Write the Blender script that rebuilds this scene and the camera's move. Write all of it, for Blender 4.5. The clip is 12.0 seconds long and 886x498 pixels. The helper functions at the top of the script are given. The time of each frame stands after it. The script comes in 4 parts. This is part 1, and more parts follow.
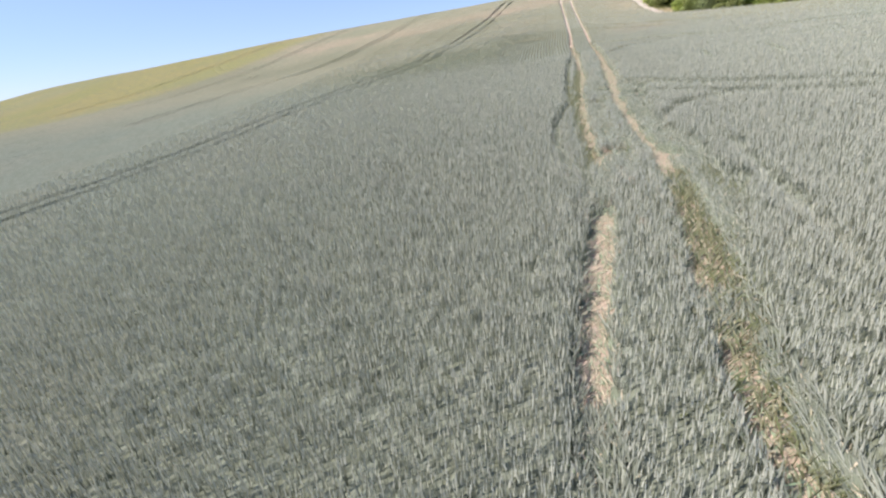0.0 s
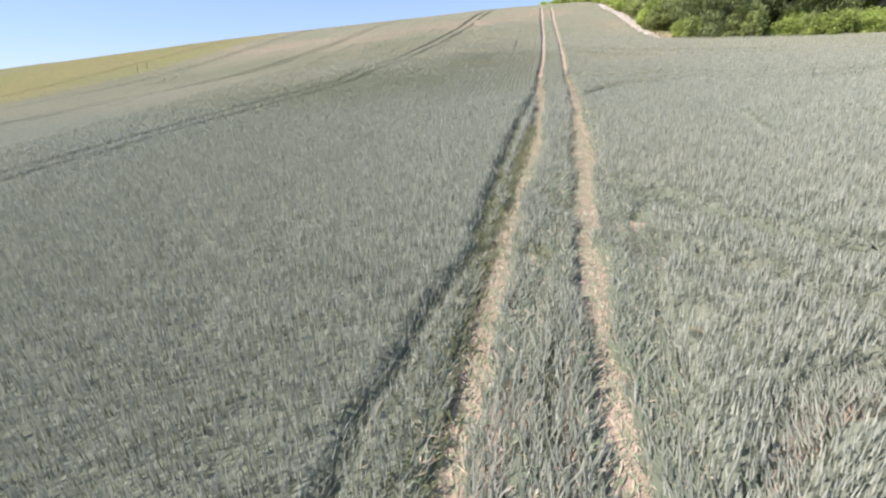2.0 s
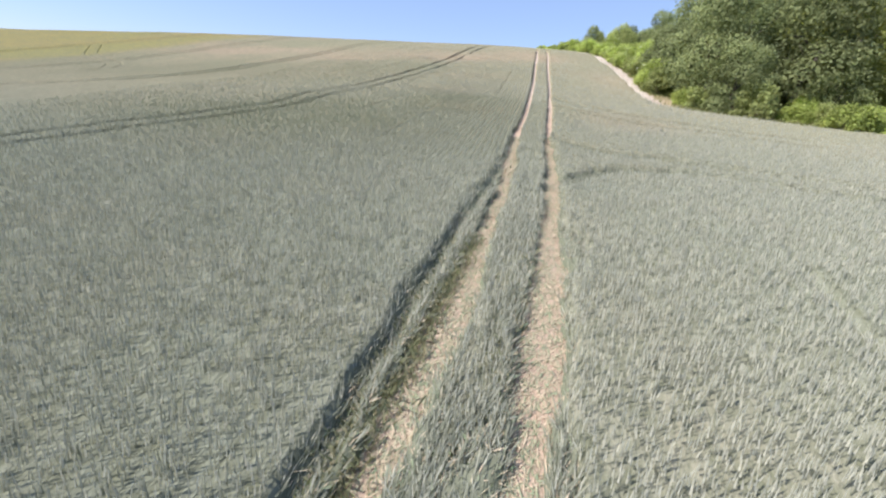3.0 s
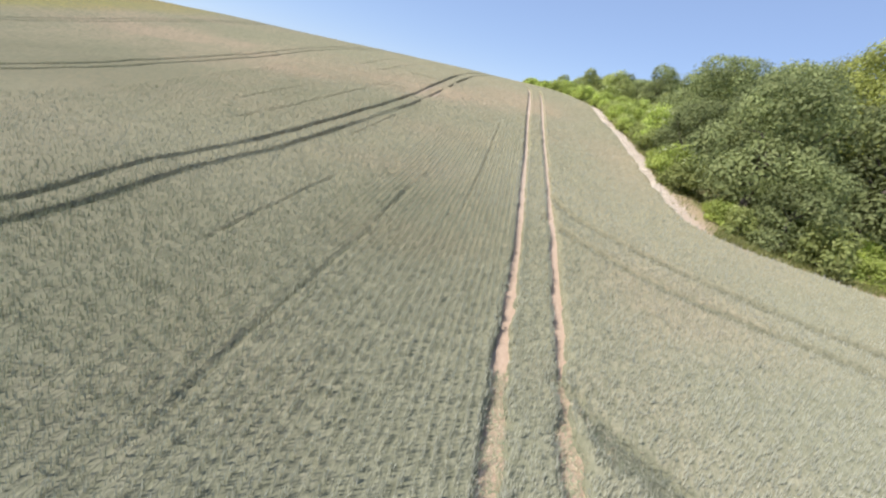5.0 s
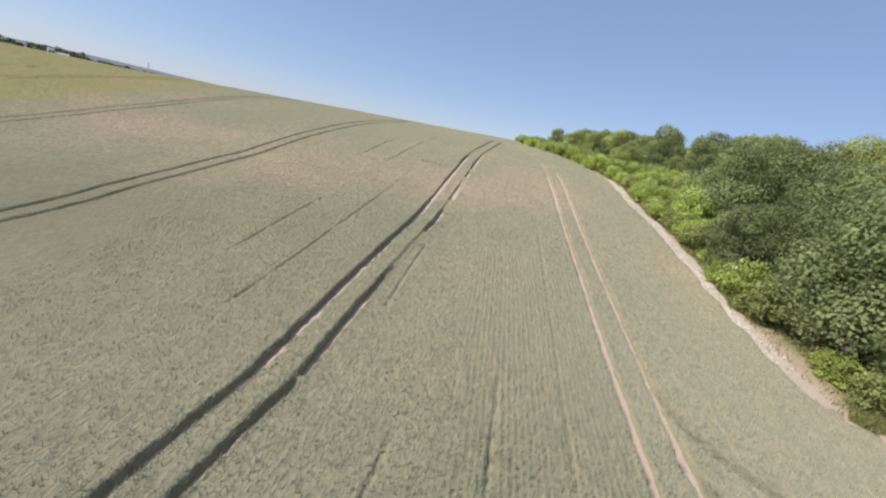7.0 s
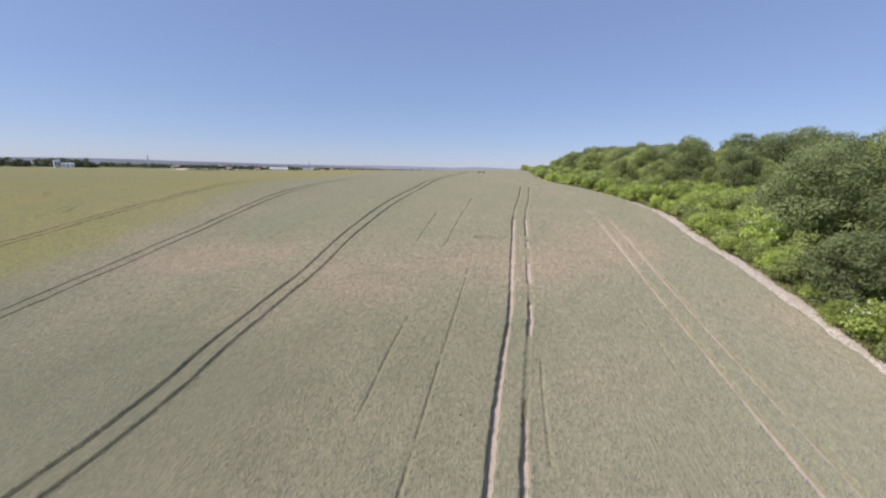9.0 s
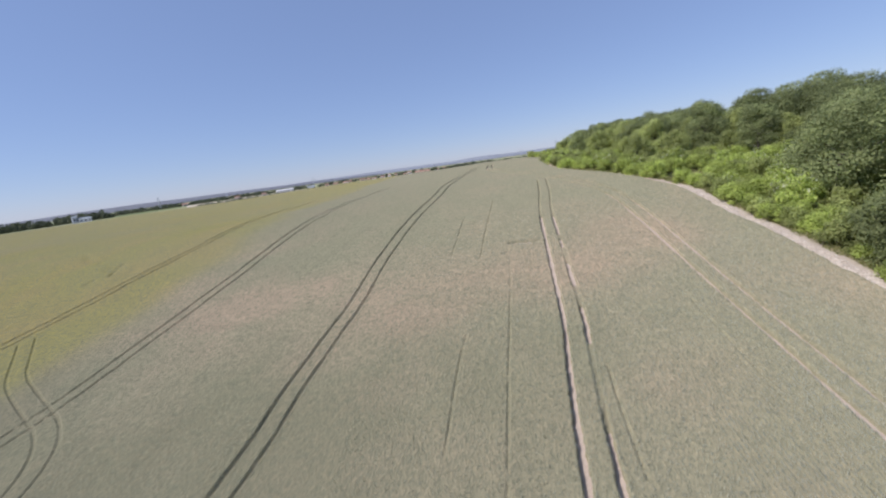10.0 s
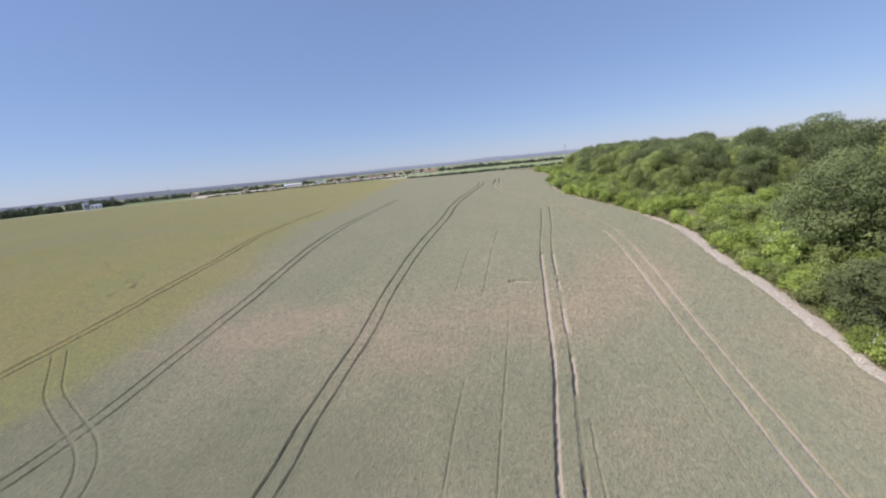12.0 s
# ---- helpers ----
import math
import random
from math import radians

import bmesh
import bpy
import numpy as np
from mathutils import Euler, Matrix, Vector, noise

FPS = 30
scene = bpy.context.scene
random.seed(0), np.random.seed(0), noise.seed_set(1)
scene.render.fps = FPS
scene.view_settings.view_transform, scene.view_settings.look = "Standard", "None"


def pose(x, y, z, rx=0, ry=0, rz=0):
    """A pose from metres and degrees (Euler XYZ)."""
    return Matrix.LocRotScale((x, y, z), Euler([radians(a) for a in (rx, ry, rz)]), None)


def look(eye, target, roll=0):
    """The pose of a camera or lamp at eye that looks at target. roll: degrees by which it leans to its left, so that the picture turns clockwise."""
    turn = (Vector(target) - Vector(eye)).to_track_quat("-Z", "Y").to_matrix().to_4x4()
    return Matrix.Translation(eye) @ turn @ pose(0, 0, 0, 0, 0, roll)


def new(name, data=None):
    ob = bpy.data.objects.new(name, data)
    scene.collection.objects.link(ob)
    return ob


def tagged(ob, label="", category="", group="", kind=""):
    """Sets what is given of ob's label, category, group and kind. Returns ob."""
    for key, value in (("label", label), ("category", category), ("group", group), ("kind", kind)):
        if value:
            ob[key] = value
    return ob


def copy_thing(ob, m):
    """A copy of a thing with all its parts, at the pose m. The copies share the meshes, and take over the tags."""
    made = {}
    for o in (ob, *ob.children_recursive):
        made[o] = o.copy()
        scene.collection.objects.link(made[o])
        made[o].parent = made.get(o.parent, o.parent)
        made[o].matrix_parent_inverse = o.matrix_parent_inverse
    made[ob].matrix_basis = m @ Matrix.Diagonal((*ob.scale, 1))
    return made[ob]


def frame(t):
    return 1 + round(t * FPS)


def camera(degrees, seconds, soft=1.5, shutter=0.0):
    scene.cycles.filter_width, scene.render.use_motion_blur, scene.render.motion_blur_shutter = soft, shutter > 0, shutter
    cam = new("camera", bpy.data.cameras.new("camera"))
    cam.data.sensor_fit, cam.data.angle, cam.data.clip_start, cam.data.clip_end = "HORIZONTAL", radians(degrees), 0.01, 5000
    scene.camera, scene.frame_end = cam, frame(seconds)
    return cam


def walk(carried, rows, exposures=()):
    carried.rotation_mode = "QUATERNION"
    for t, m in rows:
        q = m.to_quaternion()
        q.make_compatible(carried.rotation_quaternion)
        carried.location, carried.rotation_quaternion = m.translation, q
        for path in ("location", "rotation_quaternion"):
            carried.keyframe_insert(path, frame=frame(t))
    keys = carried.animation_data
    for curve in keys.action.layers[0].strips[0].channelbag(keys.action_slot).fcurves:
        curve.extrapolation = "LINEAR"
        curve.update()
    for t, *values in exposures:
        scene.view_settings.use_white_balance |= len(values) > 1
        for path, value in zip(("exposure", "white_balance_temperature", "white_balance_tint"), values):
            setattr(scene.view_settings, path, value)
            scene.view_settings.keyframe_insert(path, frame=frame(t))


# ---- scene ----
PATH = [
    (0, (1.746, 0.143, 3.381), (1.133, 9.171, -0.876), -6.78),
    (0.5, (3.053, 3.58, 3.501), (2.604, 12.65, -0.686), -4.55),
    (1, (4.44, 7.023, 3.842), (4.064, 16.049, -0.446), -3.55),
    (1.5, (5.948, 10.857, 4.008), (5.636, 19.925, -0.197), -4.15),
    (2, (7.538, 15.158, 4.312), (7.346, 24.256, 0.166), -2.99),
    (2.5, (9.021, 19.466, 4.828), (8.99, 28.723, 1.047), 0.35),
    (3, (10.343, 23.708, 5.526), (10.685, 33.012, 1.876), 5.32),
    (3.5, (11.407, 27.731, 6.317), (12.203, 37.058, 2.799), 11.26),
    (3.7, (11.802, 29.366, 6.864), (12.715, 38.692, 3.372), 13.36),
    (5.3, (10.962, 41.966, 11.604), (12.287, 51.253, 8.139), 14.16),
    (5.5, (10.57, 42.973, 12.211), (11.869, 52.288, 8.813), 13.01),
    (6, (9.156, 45.631, 13.75), (10.549, 55.006, 10.559), 11.97),
    (6.5, (7.654, 47.855, 15.151), (9.109, 57.312, 12.244), 12.46),
    (7, (5.881, 50.004, 16.668), (7.355, 59.528, 14.001), 12.77),
    (7.2, (5.105, 50.796, 17.34), (6.593, 60.338, 14.745), 12.69),
    (8.8, (-0.735, 53.891, 21.595), (0.425, 63.611, 19.551), 2.76),
    (9, (-1.575, 54.044, 22.082), (-0.424, 63.771, 20.065), 1.39),
    (9.5, (-2.961, 54.383, 23.411), (-1.968, 64.108, 21.304), -3.08),
    (10, (-4.18, 54.318, 24.811), (-3.387, 64.059, 22.692), -7.88),
    (10.5, (-4.914, 53.936, 26.127), (-4.227, 63.702, 24.093), -9.56),
    (11, (-4.7, 53.441, 27.9), (-4.157, 63.197, 25.776), -9.86),
    (11.5, (-4.445, 52.707, 29.331), (-3.857, 62.461, 27.205), -7.98),
    (12, (-3.917, 51.713, 30.73), (-3.242, 61.459, 28.595), -5.74),
]
cam = camera(96.70, 12.0, soft=2.3)
walk(cam, [(t, look(eye, target, roll)) for t, eye, target, roll in PATH],
     exposures=[(0.0, 1.0, 5950, 17), (3.7, 0.97, 6050, 16), (6.0, 0.74, 6300, 13), (7.2, 0.54, 6200, 16), (9.0, 0.39, 5980, 19), (12.0, 0.35, 5800, 18)])

# ---- daylight: a clear summer sky, the sun high on the left ----
SUN_ELEVATION, SUN_BEARING = radians(47), radians(-104)      # bearing from +y, clockwise
world = bpy.data.worlds.new("sky")
scene.world = world
world.use_nodes = True
wn, wl = world.node_tree.nodes, world.node_tree.links
sky = wn.new("ShaderNodeTexSky")
sky.sky_type = "NISHITA"
sky.sun_disc = False
sky.sun_elevation, sky.sun_rotation = SUN_ELEVATION, SUN_BEARING % (2 * math.pi)
sky.altitude, sky.air_density, sky.dust_density, sky.ozone_density = 100, 0.9, 0.1, 4.5
haze = wn.new("ShaderNodeGamma")                # summer haze evens out the clear sky
haze.inputs[1].default_value = 0.78
veil = wn.new("ShaderNodeMix")
veil.data_type = "RGBA"
veil.inputs[0].default_value, veil.inputs[7].default_value = 0.45, (1.58, 2.08, 3.28, 1)
wl.new(sky.outputs[0], haze.inputs[0])
wl.new(haze.outputs[0], veil.inputs[6])
wl.new(veil.outputs[2], wn["Background"].inputs[0])
wn["Background"].inputs[1].default_value = 0.13

sun_data = bpy.data.lights.new("sun", "SUN")
sun_data.energy, sun_data.angle, sun_data.color = 3.6, radians(0.6), (1.0, 0.95, 0.87)
sun = new("sun", sun_data)
sun_way = Vector((math.sin(SUN_BEARING) * math.cos(SUN_ELEVATION), math.cos(SUN_BEARING) * math.cos(SUN_ELEVATION), math.sin(SUN_ELEVATION)))
sun.matrix_world = look(sun_way * 400, (0, 0, 0))


# ---- materials ----
def material(name, rough=0.9, spec=0.2):
    m = bpy.data.materials.new(name)
    m.use_nodes = True
    nodes, links = m.node_tree.nodes, m.node_tree.links
    shader = nodes["Principled BSDF"]
    shader.inputs["Roughness"].default_value = rough
    shader.inputs["Specular IOR Level"].default_value = spec
    return m, nodes, links, shader


def noise_node(nodes, links, scale, detail=4, rough=0.6, stretch=None, rows=None):
    tex = nodes.new("ShaderNodeTexNoise")
    tex.inputs["Scale"].default_value, tex.inputs["Detail"].default_value, tex.inputs["Roughness"].default_value = scale, detail, rough
    place = nodes.new("ShaderNodeNewGeometry")
    if rows:                                            # drawn out along the drilled rows
        mapping = nodes.new("ShaderNodeMapping")
        mapping.vector_type = "TEXTURE"
        mapping.inputs["Rotation"].default_value[2] = radians(-17)
        mapping.inputs["Scale"].default_value = (rows[0], rows[1], rows[1])
        links.new(place.outputs["Position"], mapping.inputs[0])
        links.new(mapping.outputs[0], tex.inputs["Vector"])
    elif stretch:
        mapping = nodes.new("ShaderNodeMapping")
        mapping.inputs["Rotation"].default_value[2] = radians(stretch[0])
        mapping.inputs["Scale"].default_value = stretch[1:]
        links.new(place.outputs["Position"], mapping.inputs[0])
        links.new(mapping.outputs[0], tex.inputs["Vector"])
    else:
        links.new(place.outputs["Position"], tex.inputs["Vector"])
    return tex.outputs["Fac"]


def ramp(nodes, links, fac, *stops):
    r = nodes.new("ShaderNodeValToRGB")
    for n, (at, colour) in enumerate(stops):
        e = r.color_ramp.elements[n] if n < 2 else r.color_ramp.elements.new(at)
        e.position, e.color = at, (*colour, 1) if len(colour) == 3 else colour
    links.new(fac, r.inputs[0])
    return r.outputs[0]


def mix(nodes, links, fac, a, b, blend="MIX"):
    m = nodes.new("ShaderNodeMix")
    m.data_type, m.blend_type = "RGBA", blend
    for value, socket in ((fac, 0), (a, 6), (b, 7)):
        if isinstance(value, bpy.types.NodeSocket):
            links.new(value, m.inputs[socket])
        else:
            m.inputs[socket].default_value = value if socket == 0 else (*value, 1)
    return m.outputs[2]


def bump(nodes, links, shader, height, strength, distance):
    b = nodes.new("ShaderNodeBump")
    b.inputs["Strength"].default_value, b.inputs["Distance"].default_value = strength, distance
    links.new(height, b.inputs["Height"])
    links.new(b.outputs[0], shader.inputs["Normal"])


def attribute(nodes, name):
    a = nodes.new("ShaderNodeAttribute")
    a.attribute_name = name
    return a.outputs["Fac"]


def crop_material(name, moist, lush, dry, yellow, deep, fine):
    """Wheat: blue-green where it stands well, tan where it is thin, yellow-green where it ripens early."""
    m, nodes, links, shader = material(name, 0.95, 0.06)
    shader.inputs["Diffuse Roughness"].default_value = 0.5
    patchy = noise_node(nodes, links, 0.11, 5, 0.65)
    ripe = nodes.new("ShaderNodeMath")
    ripe.operation = "ADD"
    links.new(attribute(nodes, "thin"), ripe.inputs[0])
    spread = nodes.new("ShaderNodeMapRange")
    for k, v in zip((1, 2, 3, 4), (0.35, 0.75, -0.12, 0.38)):
        spread.inputs[k].default_value = v
    links.new(patchy, spread.inputs[0])
    links.new(spread.outputs[0], ripe.inputs[1])
    ripe.use_clamp = True
    place = nodes.new("ShaderNodeSeparateXYZ")
    links.new(nodes.new("ShaderNodeNewGeometry").outputs["Position"], place.inputs[0])
    foot = nodes.new("ShaderNodeMapRange")              # the moist foot of the slope stays bluer
    for k, v in zip((1, 2, 3, 4), (40, 66, 1, 0)):
        foot.inputs[k].default_value = v
    links.new(place.outputs[1], foot.inputs[0])
    colour = mix(nodes, links, ripe.outputs[0], mix(nodes, links, foot.outputs[0], lush, moist), dry)
    colour = mix(nodes, links, attribute(nodes, "dark_crop"), colour, (0.235, 0.213, 0.12))
    golden = ramp(nodes, links, noise_node(nodes, links, 0.07, 3, 0.5), (0.42, yellow), (0.62, (yellow[0] * 1.15, yellow[1] * 1.02, yellow[2] * 1.2)))
    colour = mix(nodes, links, attribute(nodes, "ripe"), colour, golden)
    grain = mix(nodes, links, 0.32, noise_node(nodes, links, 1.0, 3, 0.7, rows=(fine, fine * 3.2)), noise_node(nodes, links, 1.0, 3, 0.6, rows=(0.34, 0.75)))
    # deep: dark grain that puts the missing self-shadow of the stalks into the colour
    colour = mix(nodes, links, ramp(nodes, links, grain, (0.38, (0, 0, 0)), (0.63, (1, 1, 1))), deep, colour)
    colour = mix(nodes, links, attribute(nodes, "stem"), colour, mix(nodes, links, foot.outputs[0], (0.28, 0.25, 0.155), (0.17, 0.18, 0.115)))      # leaves and stems below the ears, with the shade among them coloured in
    links.new(colour, shader.inputs["Base Color"])
    bump(nodes, links, shader, grain, 1.0, 0.14)
    return m


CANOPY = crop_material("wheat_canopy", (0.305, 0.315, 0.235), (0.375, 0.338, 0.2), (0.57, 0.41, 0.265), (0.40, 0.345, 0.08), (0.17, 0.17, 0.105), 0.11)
EARS, nodes, links, shader = material("wheat_ears", 0.8, 0.12)
shader.inputs["Diffuse Roughness"].default_value = 0.5
tone = nodes.new("ShaderNodeNewGeometry").outputs["Random Per Island"]
colour = ramp(nodes, links, tone, (0.0, (0.44, 0.445, 0.35)), (0.5, (0.57, 0.56, 0.44)), (1.0, (0.67, 0.65, 0.51)))
colour = mix(nodes, links, attribute(nodes, "thin"), colour, (0.54, 0.45, 0.32))
colour = mix(nodes, links, attribute(nodes, "dark_crop"), colour, (0.33, 0.35, 0.205))
colour = mix(nodes, links, attribute(nodes, "ripe"), colour, (0.44, 0.41, 0.15))
# stems and lower leaves: a darker green that also holds the crop's shade
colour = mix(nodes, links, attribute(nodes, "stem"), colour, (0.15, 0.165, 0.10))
links.new(colour, shader.inputs["Base Color"])
clear = nodes.new("ShaderNodeBsdfTranslucent")             # green ears and leaves let some sun through
blend = nodes.new("ShaderNodeMixShader")
blend.inputs[0].default_value = 0.4
links.new(colour, clear.inputs["Color"])
links.new(shader.outputs[0], blend.inputs[1])
links.new(clear.outputs[0], blend.inputs[2])
links.new(blend.outputs[0], nodes["Material Output"].inputs[0])
STRAW, nodes, links, shader = material("trampled_straw", 0.8, 0.2)
tone = nodes.new("ShaderNodeNewGeometry").outputs["Random Per Island"]
links.new(ramp(nodes, links, tone, (0.0, (0.2, 0.25, 0.13)), (0.35, (0.3, 0.33, 0.2)), (0.6, (0.46, 0.37, 0.235)), (1.0, (0.6, 0.48, 0.325))), shader.inputs["Base Color"])

SOIL, nodes, links, shader = material("ground_soil", 0.95, 0.1)
clods = noise_node(nodes, links, 9, 6, 0.7)
broad = noise_node(nodes, links, 0.5, 4, 0.6)
earth = ramp(nodes, links, clods, (0.25, (0.30, 0.205, 0.135)), (0.55, (0.48, 0.35, 0.24)), (0.85, (0.60, 0.475, 0.35)))
earth = mix(nodes, links, broad, earth, (0.49, 0.37, 0.265))
chalky = ramp(nodes, links, clods, (0.25, (0.32, 0.25, 0.19)), (0.6, (0.54, 0.46, 0.36)), (0.9, (0.68, 0.60, 0.49)))
earth = mix(nodes, links, attribute(nodes, "chalk"), earth, chalky)
turf = ramp(nodes, links, noise_node(nodes, links, 3, 6, 0.7), (0.3, (0.12, 0.13, 0.05)), (0.55, (0.24, 0.22, 0.10)), (0.8, (0.38, 0.29, 0.18)))
earth = mix(nodes, links, attribute(nodes, "turf"), earth, turf)
far_crop = ramp(nodes, links, noise_node(nodes, links, 0.012, 3, 0.5, (20, 1, 0.25, 1)), (0.35, (0.22, 0.26, 0.12)), (0.5, (0.33, 0.34, 0.17)), (0.65, (0.46, 0.42, 0.28)))
earth = mix(nodes, links, attribute(nodes, "plain"), earth, far_crop)
links.new(earth, shader.inputs["Base Color"])
bump(nodes, links, shader, clods, 0.8, 0.05)


def leaf_material(name, low, mid, high, through_light=0.5, clumped=False):
    m, nodes, links, shader = material(name, 0.65, 0.15)
    tone = nodes.new("ShaderNodeNewGeometry").outputs["Random Per Island"]
    whole = nodes.new("ShaderNodeObjectInfo").outputs["Random"]
    colour = ramp(nodes, links, tone, (0.0, low), (0.55, mid), (1.0, high))
    hue = nodes.new("ShaderNodeHueSaturation")
    span = nodes.new("ShaderNodeMapRange")
    span.inputs[3].default_value, span.inputs[4].default_value = 0.8, 1.2
    links.new(whole, span.inputs[0])
    if clumped:                                         # the sprays of a crown differ in tone
        spray = nodes.new("ShaderNodeMapRange")
        spray.inputs[3].default_value, spray.inputs[4].default_value = 0.72, 1.28
        links.new(attribute(nodes, "spray"), spray.inputs[0])
        both = nodes.new("ShaderNodeMath")
        both.operation = "MULTIPLY"
        links.new(span.outputs[0], both.inputs[0])
        links.new(spray.outputs[0], both.inputs[1])
        links.new(both.outputs[0], hue.inputs["Value"])
    else:
        links.new(span.outputs[0], hue.inputs["Value"])
    links.new(colour, hue.inputs["Color"])
    links.new(hue.outputs[0], shader.inputs["Base Color"])
    clear = nodes.new("ShaderNodeBsdfTranslucent")
    links.new(hue.outputs[0], clear.inputs["Color"])
    blend = nodes.new("ShaderNodeMixShader")
    blend.inputs[0].default_value = through_light
    links.new(shader.outputs[0], blend.inputs[1])
    links.new(clear.outputs[0], blend.inputs[2])
    links.new(blend.outputs[0], nodes["Material Output"].inputs[0])
    return m


OAK_LEAF = leaf_material("oak_leaves", (0.205, 0.24, 0.10), (0.28, 0.315, 0.13), (0.355, 0.385, 0.165), 0.5, True)
ASH_LEAF = leaf_material("ash_leaves", (0.28, 0.305, 0.08), (0.42, 0.445, 0.12), (0.54, 0.555, 0.17), 0.5, True)
BUSH_LEAF = leaf_material("bush_leaves", (0.335, 0.405, 0.10), (0.45, 0.52, 0.13), (0.54, 0.595, 0.18), 0.5, True)
DUSTY_LEAF = leaf_material("dusty_leaves", (0.285, 0.325, 0.105), (0.385, 0.425, 0.145), (0.48, 0.505, 0.19), 0.5, True)
FAR_LEAF = leaf_material("far_leaves", (0.075, 0.09, 0.055), (0.12, 0.14, 0.08), (0.17, 0.185, 0.115))
BLOSSOM, nodes, links, shader = material("elder_blossom", 0.7, 0.2)
shader.inputs["Base Color"].default_value = (0.66, 0.66, 0.46, 1)
WEED = leaf_material("weed_leaves", (0.26, 0.28, 0.13), (0.38, 0.38, 0.21), (0.52, 0.46, 0.29))
GRASS = leaf_material("verge_grass", (0.14, 0.17, 0.05), (0.26, 0.27, 0.09), (0.42, 0.38, 0.18))
BARK, nodes, links, shader = material("bark", 0.9, 0.1)
links.new(ramp(nodes, links, noise_node(nodes, links, 6, 5, 0.7, (0, 3, 3, 0.6)), (0.3, (0.06, 0.05, 0.04)), (0.7, (0.2, 0.17, 0.14))), shader.inputs["Base Color"])


def plain_material(name, colour, rough=0.7, wear=0.12):
    m, nodes, links, shader = material(name, rough, 0.3)
    worn = noise_node(nodes, links, 0.6, 5, 0.7)
    links.new(ramp(nodes, links, worn, (0.3, tuple(c * (1 - wear) for c in colour)), (0.7, colour)), shader.inputs["Base Color"])
    return m


WHITE_WALL = plain_material("white_render", (0.82, 0.81, 0.78))
BUFF_WALL = plain_material("buff_render", (0.62, 0.54, 0.43))
GREY_METAL = plain_material("galvanised_steel", (0.42, 0.45, 0.47), 0.5)
TILE_ROOF = plain_material("clay_roof", (0.42, 0.25, 0.18), 0.85)
DARK_GLASS = plain_material("dark_glazing", (0.05, 0.06, 0.08), 0.15)
CHALK_STONE = plain_material("chalk_stone", (0.66, 0.57, 0.45), 0.95, 0.25)


# ---- the lie of the land ----
HILL = (11.150, 100.315, 19.732, 0.055, -0.151, 1.205, 0.498, 0.119, -1.580, 6.072, -294.137)
SWELLS = np.array([-0.03, -0.10, -0.07, 0.11, 0.27, -0.03, -0.07, -0.24, -0.60, 0.21, 0.03, 0.28, 0.75, 0.20, -0.93, -0.10, -0.09, 0.12, 0.89, 0.27, 0.09, -0.02, -0.40, 0.37, 0.03, 0.45, 0.78, 0.42, -0.05, -0.79])            # metres, over a 5 x 6 net of soft swells
SWELL_X, SWELL_Y = (a.ravel() for a in np.meshgrid([-70, -40, -12, 15, 42], [0, 30, 60, 90, 120, 150]))


def rise(u):
    return 0.5 * (1 + np.tanh(u / 2))


def brow(x, y):
    """Distance from the top of the slope, and where and how high the field ends in that direction."""
    far, bear = np.hypot(x + 4, y - 53), np.degrees(np.arctan2(x + 4, y - 53))
    turn = (-90, -48, -24, -20, -16, -12, -8, -4, 0, 4, 8, 12, 60, 90)
    end = np.interp(bear, turn, (700, 1500, 1180, 940, 842, 763, 637, 498, 409, 355, 319, 300, 320, 600))
    return far, end, np.interp(bear, turn, (-2, -2, 1.6, 6.7, 9.5, 11.7, 14.3, 16.6, 18.1, 19, 19.8, 20.5, 19, -2))


def land(x, y):
    """Height of the ground: a slope that climbs to a rounded brow and falls away to a wide plain."""
    x, y = np.asarray(x, float), np.asarray(y, float)
    top, mid, length, skew, bend, cross, low, dip, base, lift, lift_x = HILL
    xx = np.clip(x, -400, 80)
    u = (y + skew * xx + bend * 1e-2 * xx * xx - mid) / length
    z = base + (top + lift * np.tanh((xx - lift_x) / 80)) * rise(u) + 3 * cross * np.tanh(x / 60)
    z = z + low * 0.1 * np.clip(y, -50, 60) + 3 * dip * np.exp(-(((y - 35) / 30) ** 2))
    for cx, cy, a in zip(SWELL_X, SWELL_Y, SWELLS):
        z = z + a * np.exp(-((x - cx) ** 2 + (y - cy) ** 2) / (2 * 24.0**2))
    # beyond the brow the field runs out gently, then drops to the plain
    far, end, level = brow(x, y)
    t = np.clip((far - 230) / (end - 230), 0, 1)
    z = z * (1 - t) + level * t
    return np.where(far > end, np.maximum(-2, level - 0.05 * (far - end)), z)


rng = np.random.default_rng(7)
LATTICE = rng.random((256, 256))


def ripple(x, y, size, seed=0):
    """Smooth random value from 0 to 1 over the plan, with features of that size in metres."""
    u, v = np.asarray(x, float) / size + 17.3 * seed, np.asarray(y, float) / size + 9.1 * seed
    i, j = np.floor(u).astype(int), np.floor(v).astype(int)
    a, b = u - i, v - j
    a, b = a * a * (3 - 2 * a), b * b * (3 - 2 * b)
    at = lambda p, q: LATTICE[p % 256, q % 256]
    return (at(i, j) * (1 - a) + at(i + 1, j) * a) * (1 - b) + (at(i, j + 1) * (1 - a) + at(i + 1, j + 1) * a) * b


